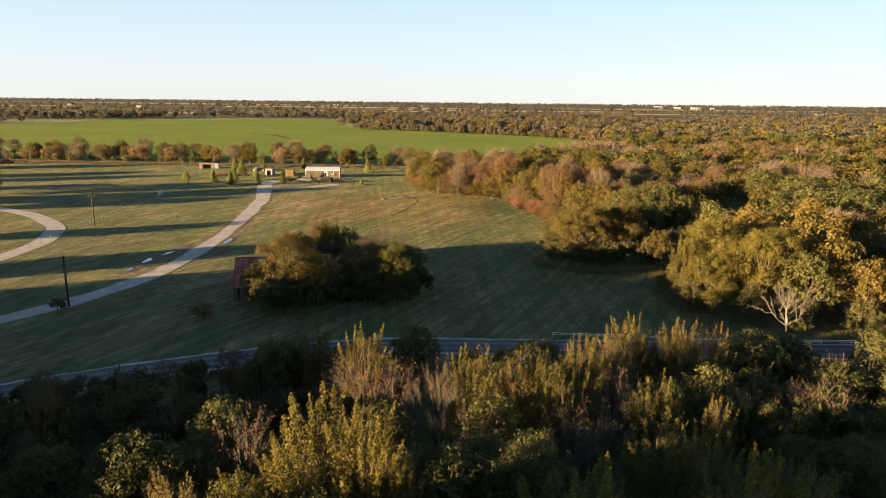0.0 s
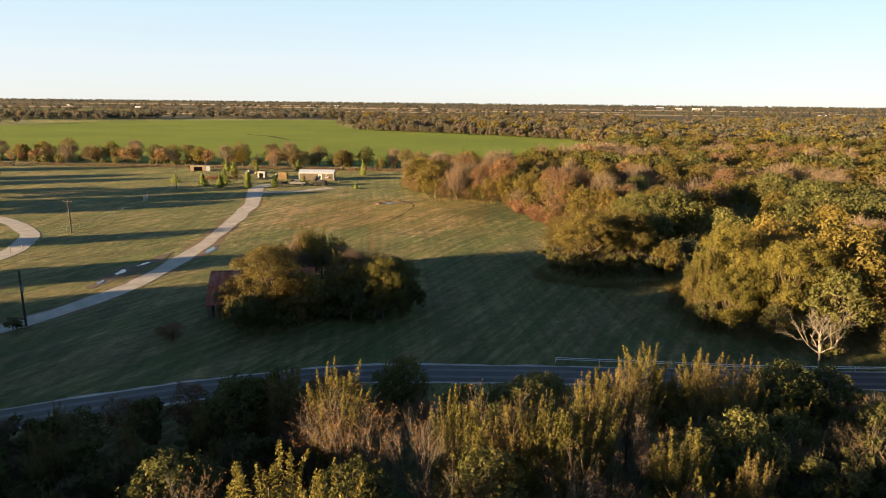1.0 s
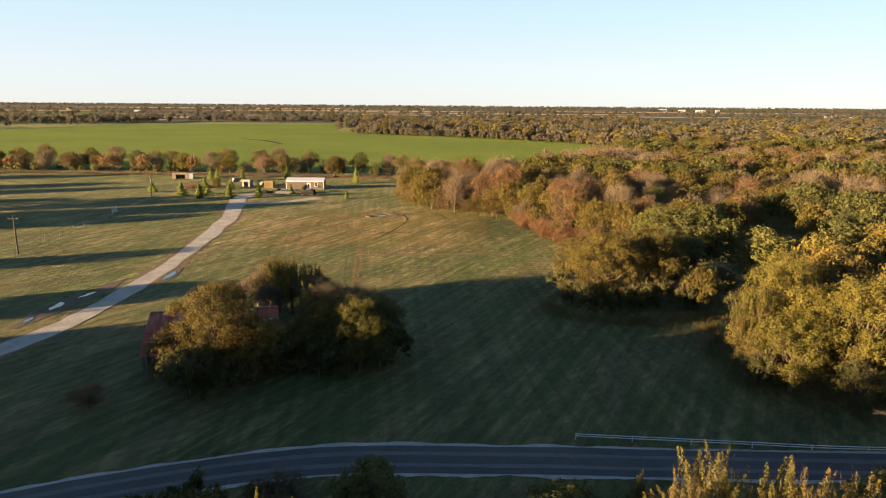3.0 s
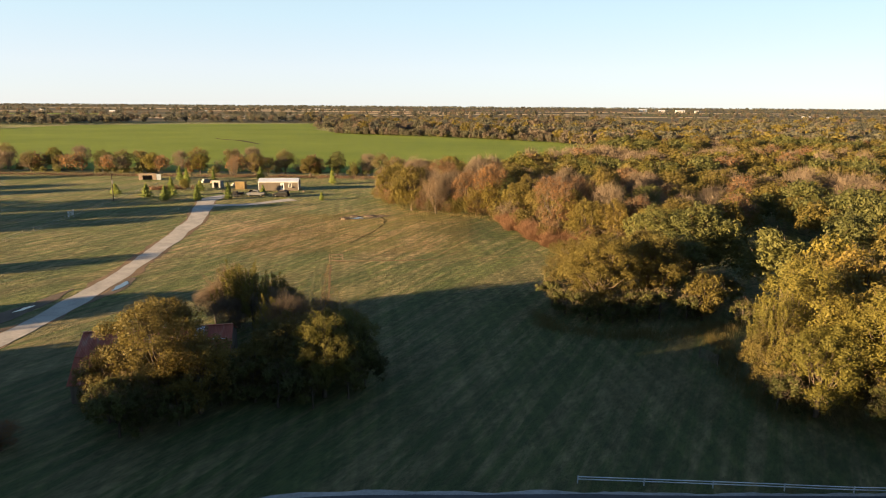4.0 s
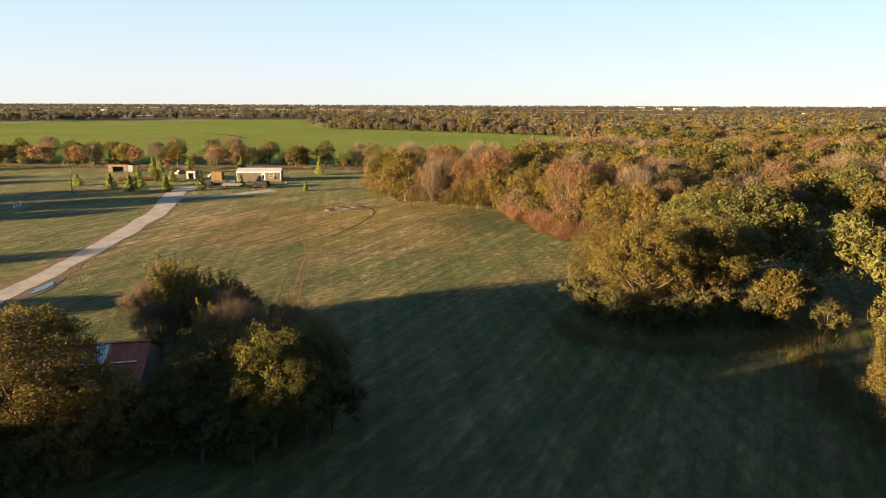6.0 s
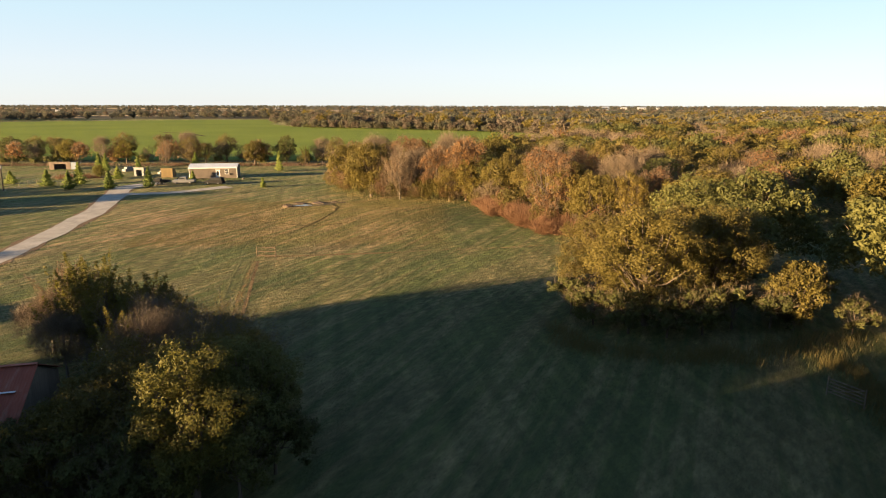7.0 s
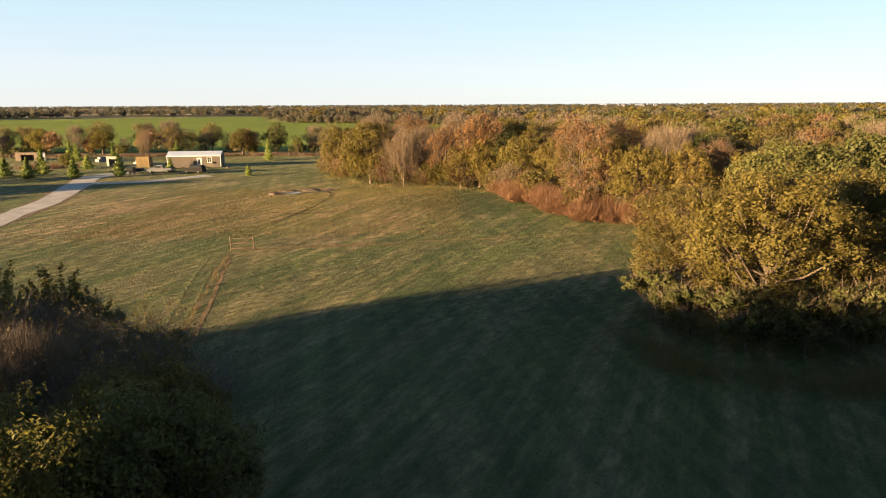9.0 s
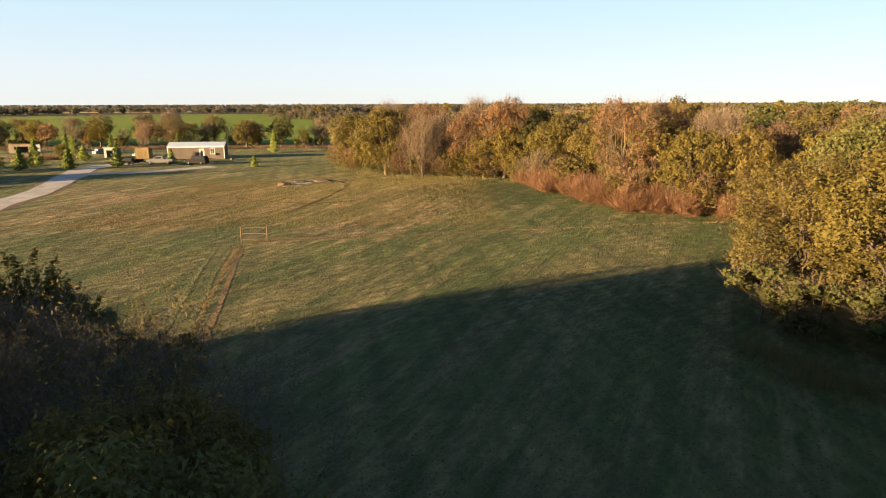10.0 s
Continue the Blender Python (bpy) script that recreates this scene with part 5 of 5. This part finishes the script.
# darker undergrowth and lower trees between them
spots = [(k[1], k[2]) for k in NEAR]
count = 0
while count < 120:
    x, y = prng.uniform(-52, 46), prng.uniform(15, 66)
    if y > road_y(x) - 9 or abs(x) > 18 + y * 0.68 or min(math.hypot(x - a, y - b) for a, b in spots) < 2.7:
        continue
    spots.append((x, y))
    k = prng.choice(["shrub", "green_oak", "elm", "bare", "young_gold", "green_oak"])
    s = prng.uniform(0.45, 0.66) if k in ("elm", "bare", "young_gold") else prng.uniform(0.5, 0.68) if k == "green_oak" else prng.uniform(0.9, 1.4)
    tree(k, prng.randrange(3), x, y, s, spin(), prng.uniform(0.85, 1.0), G, 1)
    count += 1
for k, x, y, s in [("shrub", 29.0, 54.5, 1.1), ("green_oak", 27.0, 56.5, .5), ("shrub", 32.0, 54.0, 1.2), ("green_oak", 34.5, 56.5, .55), ("shrub", 25.0, 58.0, 1.0), ("shrub", 36.5, 58.5, 1.2), ("green_oak", 39.0, 55.0, .6), ("shrub", 31.0, 51.0, 1.3), ("green_oak", 41.5, 60.0, .6), ("shrub", 22.5, 55.5, 1.1), ("shrub", 19.5, 57.5, 1.0), ("elm", 28.5, 58.5, .6), ("shrub", 33.5, 61.5, 0.9), ("green_oak", 44.5, 62.5, .6)]:
    tree(k, int(x) % 3, x, y, s, spin(), 0.95, G, 1)

# tangled low growth along the road's near side
thicket = []
for i in range(120):
    x = prng.uniform(-66, -9)
    y = road_y(x) - 6.8 - prng.uniform(0, 1) ** 1.3 * 16
    thicket.append((prng.choice(["shrub", "shrub", "green_oak", "rust", "haze"]), x, y, prng.uniform(0.6, 1.0)))
thicket = [(k, x, y, s if k == "shrub" else s * 0.45) for k, x, y, s in thicket]

# the bleached dead tree by the road
drng = np.random.default_rng(77)
root = thing("dead_tree", "bleached leafless dead tree with bare forking limbs", "tree", at(35.8, 70.3, 0) @ Matrix.Diagonal((1.0, 1.0, 1.0, 1)))
paths = []
paths.append((np.array([(0, 0, -0.3), (0.1, 0, 3.2), (0, 0.1, 6.2)]), np.array([0.16, 0.13, 0.11])))
for a, tilt, ln in ((0.2, 0.75, 3.4), (1.6, 0.6, 3.2), (2.9, 0.8, 3.6), (4.3, 0.5, 3.4), (5.4, 0.7, 3.0), (0.9, 0.15, 3.8), (3.6, 0.3, 3.6)):
    twig_paths(drng, np.array([0, 0.1, drng.uniform(4.8, 6.2)]), np.array([math.cos(a) * tilt, math.sin(a) * tilt, 0.75]), ln * 0.62, 0.065, 3, paths, 0.42, (3, 3))
v, f = tubes(paths, 5)
part("trunk", np_mesh("trunk", v, f), BLEACHED, root, "bleached bark")


# ---- wide woods as one body each ----

def wood(name, label, spots, thin, grow, seed, low=0.0):
    """Joined trees: spots of (kind, x, y, scale)."""
    rng = np.random.default_rng(seed)
    bank = {}
    V, F3, M = [], [], []
    mats = []
    base = 0
    for k, x, y, s in spots:
        var = int(rng.integers(4))
        if (k, var) not in bank:
            lv, lf, tv, tf, c, _ = crown_of(k, 7000 + 31 * var + len(k), thin, grow)
            lf = lf[lv[lf[:, 0], 2] > low * KINDS[k]["h"]]
            tf = tf[tv[tf[:, 0], 2] > low * KINDS[k]["h"]]
            tri = lf[:, [0, 1, 2]] if grow < 3 else lf[:, [0, 1, 2]]
            bank[(k, var)] = (np.concatenate([lv, tv]), tri, tf + len(lv))
        vv, tri, tw = bank[(k, var)]
        a = rng.uniform(0, 2 * math.pi)
        ca, sa = math.cos(a), math.sin(a)
        w = vv @ np.array([[ca, sa, 0], [-sa, ca, 0], [0, 0, rng.uniform(0.9, 1.1)]]) * s
        w = w + [x, y, gz(x, y) - 0.4 * s]
        for mat, fc in ((KINDS[k]["leaf"], tri), (KINDS[k].get("twig", TAN), tw)):
            if len(fc):
                if mat not in mats:
                    mats.append(mat)
                F3.append(fc + base)
                M.append(np.full(len(fc), mats.index(mat)))
        V.append(w)
        base += len(w)
    me = np_mesh(name, np.concatenate(V), np.concatenate(F3))
    for mt in mats:
        me.materials.append(mt)
    me.polygons.foreach_set("material_index", np.concatenate(M).astype(np.int32))
    return tagged(part(name, me, None), label, "woodland", kind="stuff")


wood("roadside_thicket", "dark tangled bushes on the road's shaded bank", thicket, 0.55, 1.15, 21)

# the wood west of the road bend, out of view, added to shade the road and the lower meadow, and unseen rows west of the
# pastures
west = []
step = 5.5
for i in range(24):
    for j in range(26):
        x, y = -72 - i * step + prng.uniform(-1.8, 1.8), -62 + j * step * 1.06 + prng.uniform(-1.8, 1.8)
        if y < 117.3 + 0.51 * x and (x < -97 or abs(y - road_y(x)) > 7) and y < 88 and (x < -77 or y < 60):
            side = y - 0.51 * x      # which strip of the land its shade falls on
            k, size = prng.choice(["oak", "green_oak", "gold"]), prng.uniform(0.95, 1.05)
            if 84 < side < 112:
                k = "elm"            # narrow crowns with tops set to sharpen the gaps in the shade
                top = float(np.interp(side, [84, 89, 92, 95, 98, 102.0, 104.0, 106.5, 108, 112], [14.5, 13.0, 9.0, 3.6, 2.4, 2.4, 11.8, 11.8, 4.0, 4.0])) - (x + 25) * 0.1414
                size *= min(2.15, max(0.6, top / 10.2))
            elif y > 46:
                size *= 1.15 if y > 76 else 1.45 if y > 63 else 1.08
            else:
                size *= 1.88 if 63 < side < 80 else 1.7 if side > 66 else 0.75
            west.append((k, x, y, size))
# more unseen trees round the camera's start, added for their shade
for i in range(46):
    x, y = prng.uniform(-74, -46), prng.uniform(2, 46)
    if y < road_y(x) - 8:
        west.append((prng.choice(["oak", "green_oak", "haze"]), x, y, prng.uniform(0.75, 0.95)))
for i in range(150):
    x, y = prng.uniform(-72, 62), prng.uniform(-62, 14)
    west.append((prng.choice(["oak", "green_oak", "haze"]), x, y, prng.uniform(0.65, 0.9)))
# tall unseen trees left of the camera's start, added to shade the wood ahead
for i in range(70):
    x, y = prng.uniform(-42, -14), prng.uniform(-6, 14)
    if y - 0.51 * x < 31:
        west.append((prng.choice(["oak", "green_oak"]), x, y, prng.uniform(1.3, 1.55)))
wood("western_woodland", "unseen wood west of the road bend, added to cast shade", west, 0.06, 4.2, 6)
# out-of-view rows, set so their shadows stripe the pastures and the yard
rows_west = []
for x, y, n, s in [(-186, 196, 5, 0.95), (-192, 208, 4, 0.9), (-133, 150, 3, 0.95), (-145, 158, 4, 1.42), (-143, 177, 1, 0.95), (-148, 182.5, 1, 0.95), (-150, 173, 1, 0.95), (-170, 150, 5, 0.95), (-110, 116.5, 1, 0.72), (-118, 113, 2, 0.75), (-98, 91, 2, 0.95), (-106, 84, 2, 1.0), (-176, 176, 2, 0.8), (-215, 232, 4, 0.9)]:
    for i in range(n):
        rows_west.append((prng.choice(["oak", "green_oak"]), x - 6.5 * i + prng.uniform(-1, 1), y - 2.0 * i + prng.uniform(-1.2, 1.2), s * prng.uniform(0.9, 1.1)))
wood("western_hedge", "unseen oak rows west of the pastures, added for shadow stripes", rows_west, 0.06, 3.6, 7)


def edge_x(y):
    """The western edge of the great wood."""
    return float(np.interp(y, [60, 84, 100, 112, 126, 134, 150, 158, 180, 200, 225, 250, 300, 350, 420, 505, 596, 626, 700, 885], [50, 52, 52, 48, 42, 40, 46, 44, 38, 24, -4, 0, 30, 62, 80, 66, -30, -119, -160, -178]))


taken = [(k[1], k[2]) for k in LINE]
close_spots, near_spots, mid_spots = [], [], []
wr = random.Random(9)
gridstep = 7.6
for i in range(-5, 57):
    for j in range(0, 59):
        x, y = i * gridstep + wr.uniform(-2.9, 2.9), 82 + j * gridstep + wr.uniform(-2.9, 2.9)
        if x < edge_x(y) or x > 0.70 * y + 8 or y > 420:
            continue
        if min((math.hypot(x - a, y - b) for a, b in taken), default=9) < 4.5 or ((x - 57) / 9) ** 2 + ((y - 138) / 22) ** 2 < 1:
            continue
        # drifts of one kind
        d = noise.noise(Vector((x * 0.018, y * 0.018, 3.0))) + wr.uniform(-0.32, 0.32) + 0.0011 * (x - 70)
        k = "haze" if d < -0.2 else "rust" if d < -0.13 else "gold" if d < 0.03 else "yellow_oak" if d < 0.11 else "oak" if d < 0.34 else "green_oak"
        s = wr.uniform(0.74, 1.08)
        near = math.hypot(x - 5, y - 85)
        (close_spots if near < 78 else near_spots if near < 150 else mid_spots).append((k, x, y, s))
wood("woodland", "autumn wood of olive and gold crowns by the meadow", close_spots, 0.75, 1.15, 13, 0.3)
wood("woodland", "dense autumn wood of olive, gold and brown crowns", near_spots, 0.5, 1.3, 1, 0.42)
wood("woodland", "autumn wood running back towards the horizon", mid_spots, 0.2, 2.0, 2, 0.4)
# bushes at the foot of the tree line
foot = []
for i in range(150):
    x = wr.uniform(-25, 34)
    y = float(np.interp(x, [-25, -16, -7, 6, 10, 14, 18, 24, 34], [219, 203, 193, 191.5, 184, 172, 162, 156.5, 152.5])) + wr.uniform(-0.8, 3.5)
    foot.append((wr.choice(["shrub", "rust", "haze", "gold", "oak"]), x, y, wr.uniform(0.3, 0.52)))
wood("edge_bushes", "bushes and saplings along the tree line's foot", foot, 0.12, 1.9, 14)

far_spots = []
for n in range(2900):
    y = 410 * (1080 / 410) ** (wr.random() ** 1.2)
    x = wr.uniform(edge_x(y) if y < 900 else -0.25 * y, 0.71 * y + 20)
    if noise.noise(Vector((x * 0.006, y * 0.006, 8))) > 0.42 - max(0.0, y - 700) / 900 and y > 620:
        continue
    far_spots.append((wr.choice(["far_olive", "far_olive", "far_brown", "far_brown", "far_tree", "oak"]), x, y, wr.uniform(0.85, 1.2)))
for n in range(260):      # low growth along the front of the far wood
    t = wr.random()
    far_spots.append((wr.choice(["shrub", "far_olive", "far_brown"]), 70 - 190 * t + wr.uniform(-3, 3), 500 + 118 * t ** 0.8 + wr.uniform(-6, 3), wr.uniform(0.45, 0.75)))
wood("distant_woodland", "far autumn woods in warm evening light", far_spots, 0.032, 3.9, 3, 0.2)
line_spots = []
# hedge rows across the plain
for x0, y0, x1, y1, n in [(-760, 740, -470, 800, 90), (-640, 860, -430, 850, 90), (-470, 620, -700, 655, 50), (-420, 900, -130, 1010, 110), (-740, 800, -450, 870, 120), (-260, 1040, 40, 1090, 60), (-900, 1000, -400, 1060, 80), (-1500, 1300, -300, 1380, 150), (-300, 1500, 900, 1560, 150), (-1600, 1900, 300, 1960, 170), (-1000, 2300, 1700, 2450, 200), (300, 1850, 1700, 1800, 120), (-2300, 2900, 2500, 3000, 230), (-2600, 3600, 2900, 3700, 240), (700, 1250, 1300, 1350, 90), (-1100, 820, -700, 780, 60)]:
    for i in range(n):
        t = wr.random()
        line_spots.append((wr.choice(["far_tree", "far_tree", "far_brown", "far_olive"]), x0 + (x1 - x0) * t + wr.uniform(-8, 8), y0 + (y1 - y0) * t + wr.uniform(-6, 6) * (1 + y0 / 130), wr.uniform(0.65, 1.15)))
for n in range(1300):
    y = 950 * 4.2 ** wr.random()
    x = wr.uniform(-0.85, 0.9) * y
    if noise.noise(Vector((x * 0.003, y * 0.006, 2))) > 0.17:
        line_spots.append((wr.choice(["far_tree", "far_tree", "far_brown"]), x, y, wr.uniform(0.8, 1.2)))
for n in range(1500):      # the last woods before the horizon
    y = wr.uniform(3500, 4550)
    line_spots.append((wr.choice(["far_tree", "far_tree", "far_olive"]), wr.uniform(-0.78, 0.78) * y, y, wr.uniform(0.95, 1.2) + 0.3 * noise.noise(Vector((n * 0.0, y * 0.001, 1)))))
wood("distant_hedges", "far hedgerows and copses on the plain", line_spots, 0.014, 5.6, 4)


# ---- brush and grass ----
def tufts(name, label, mat, spots, seed, height, width, per, spread, flop=0.35):
    rng = np.random.default_rng(seed)
    c = np.repeat(np.asarray(spots, float), per, axis=0)
    c = c + rng.normal(0, spread, c.shape)
    z = np.array([gz(x, y) for x, y in c])
    way = unit(rng, len(c)) * [flop, flop, 0.1] + [0, 0, 1.0 - 0.5 * flop]
    v, f = slivers(rng, np.column_stack([c, z - 0.02]), way, height, width)
    return tagged(part(name, np_mesh(name, v, f), mat), label, "grass", kind="stuff")


brng = np.random.default_rng(31)
bushes = []
for a, b, n in (((8.5, 185), (12.5, 172), 34), ((12.5, 172), (17, 160), 56), ((17, 160), (23, 154.5), 46), ((23, 154.5), (33, 150.5), 24)):
    for i in range(n):
        t = brng.random()
        bushes.append(("sedge_bush", a[0] + (b[0] - a[0]) * t + brng.normal(1.2, 1.0), a[1] + (b[1] - a[1]) * t + brng.normal(0.8, 1.0), brng.uniform(0.75, 1.1)))
wood("red_brush", "rusty red brush along the wood's edge", bushes, 0.42, 1.0, 12)
dryb = []
for pts, n in (([(12.5, 115.5), (14.5, 111.8), (19, 109.8), (25, 109.6), (31, 111), (36, 113)], 110), ([(33.5, 109), (31.5, 103), (30.8, 96), (32, 89)], 70)):
    p = line(pts, 0.4)
    dryb.append(p[brng.integers(0, len(p), n)] + brng.normal(0, 0.7, (n, 2)))
tufts("dry_brush", "dry brown weeds below the oaks", STRAW, np.concatenate(dryb), 2, 0.8, 0.04, 45, 0.6)
low_hedge = [(prng.choice(["shrub", "shrub", "rust", "haze"]), prng.uniform(-300, -18), 279 + prng.uniform(-3, 5), prng.uniform(0.5, 0.8)) for i in range(130)]
wood("hedge_understory", "low tangled bushes along the hedge behind the house", low_hedge, 0.06, 3.2, 8)
hb = np.column_stack([brng.uniform(-220, -20, 340), brng.normal(272, 2.0, 340)])
tufts("hedge_brush", "brown rank grass along the hedge foot", HEDGE_BRUSH, hb, 3, 1.0, 0.08, 30, 1.4)
wl = np.column_stack([brng.uniform(-24, 8, 90), np.zeros(90)])
wl[:, 1] = np.interp(wl[:, 0], [-24, -16, -7, 6, 8], [214, 200, 190.5, 189, 184]) + brng.normal(0.9, 1.2, 90)
tufts("edge_brush", "dry weeds along the tree line's foot", STRAW, wl[:60], 4, 0.6, 0.04, 30, 1.0)
gs = np.concatenate([np.column_stack([brng.uniform(-100, 40, 11000), brng.uniform(78, 228, 11000)]), np.column_stack([brng.uniform(-42, 24, 13000), brng.uniform(100, 192, 13000)])])
lane_x = np.interp(gs[:, 1], [d[1] for d in DRIVE[:15]], [d[0] for d in DRIVE[:15]])
gs = gs[np.abs(gs[:, 0] - lane_x) > 3.4]
gs = gs[~((gs[:, 1] > 198) & (gs[:, 0] > -74) & (gs[:, 0] < -44))]
gs = gs[np.hypot(gs[:, 0] + 90, gs[:, 1] - 130) > 16]
rough_spot = (gs[:, 1] > 150) & (gs[:, 1] < 196) & (gs[:, 0] > -50) & (gs[:, 0] < 3)
tufts("grass", "short pasture grass in uneven tufts", BLADES, gs[~rough_spot], 5, 0.11, 0.08, 8, 0.9, 0.8)
tufts("straw_grass", "straw-coloured uncut grass on the rough pasture", STRAW, gs[rough_spot], 6, 0.2, 0.07, 14, 0.9, 0.8)
lines = []
for pts, n in (([(-20.9, 141), (-19.8, 134), (-18.2, 125), (-17, 118)], 130), ([(-20, 143.5), (-7, 144.8), (2, 146.5), (9, 147.5), (17, 149.5), (28, 151)], 300)):
    p = line(pts, 0.5)
    lines.append(p[brng.integers(0, len(p), n)] + brng.normal(0, 0.13, (n, 2)))
tufts("fence_line_grass", "line of dry orange grass left uncut along an old fence", FENCE_STRAW, np.concatenate(lines), 9, 0.18, 0.04, 9, 0.12)


# a pond's reeds and a yellow bush in the yard
reeds = np.column_stack([brng.normal(-93, 3.2, 70), brng.normal(234.5, 1.5, 70)])
tufts("reeds", "brown reeds round a small pond in the yard", SEDGE, reeds, 15, 1.3, 0.06, 26, 0.5, 0.25)
tree("yellow_oak", 1, -86.0, 231.5, 0.38, 1.0, 1.0, "trees in the yard", 1)


# ---- far buildings ----
def far_building(x, y, L, D, H, mat, turn, label):
    root = thing("farm_building", label, "building", at(x, y, turn, 0.0), "buildings on the plain")
    part("wall", boxes((-L / 2, L / 2, -D / 2, D / 2, -0.5, H)), mat, root)
    bm = bmesh.new()
    prism(bm, [(-D / 2 - 0.5, H), (D / 2 + 0.5, H), (0, H + D * 0.22)], -L / 2 - 0.5, L / 2 + 0.5)
    bmesh.ops.transform(bm, matrix=Matrix(((0, 1, 0, 0), (1, 0, 0, 0), (0, 0, 1, 0), (0, 0, 0, 1))), verts=bm.verts)
    part("roof", bm, ROOF_STEEL, root)
    for k in (-0.3, 0.0, 0.3):
        part("window", boxes((k * L - 0.9, k * L + 0.9, -D / 2 - 0.05, -D / 2 - 0.002, H * 0.35, H * 0.75)), DARK_GLASS, root)


for x, y, L, H, mat, lb in [(626, 2480, 60, 16, BLUE_SHEET, "large blue-grey hall on the far plain"), (700, 2500, 50, 12, WHITE, "white industrial hall on the far plain"), (760, 2480, 70, 10, WHITE, "white industrial hall on the far plain"), (810, 2450, 30, 12, WHITE, "white building on the far plain"), (728, 1500, 36, 6, WHITE, "long white farm shed between trees"), (790, 1520, 30, 5, WHITE, "long white farm shed between trees"), (-254, 2480, 26, 8, WHITE, "white farmhouse far off"), (-415, 1150, 20, 6, WHITE, "white barn behind the hedges"), (-392, 1152, 16, 6, WHITE, "white barn behind the hedges"), (-900, 1650, 30, 6, WHITE, "white barn far off"), (-700, 1750, 24, 6, WHITE, "white barn far off"), (-1250, 1900, 30, 6, WHITE, "white barn far off"), (-560, 2400, 40, 7, WHITE, "white barn far off"), (690, 1620, 16, 5, WHITE, "white farmhouse between trees"), (1250, 2000, 40, 6, WHITE, "white farm shed far off")]:
    far_building(x, y, L * 0.45, L * 0.2, H * 0.5, mat if mat is not WHITE else (PALE_WALL if L % 4 else GREY_WALL), 4, lb)
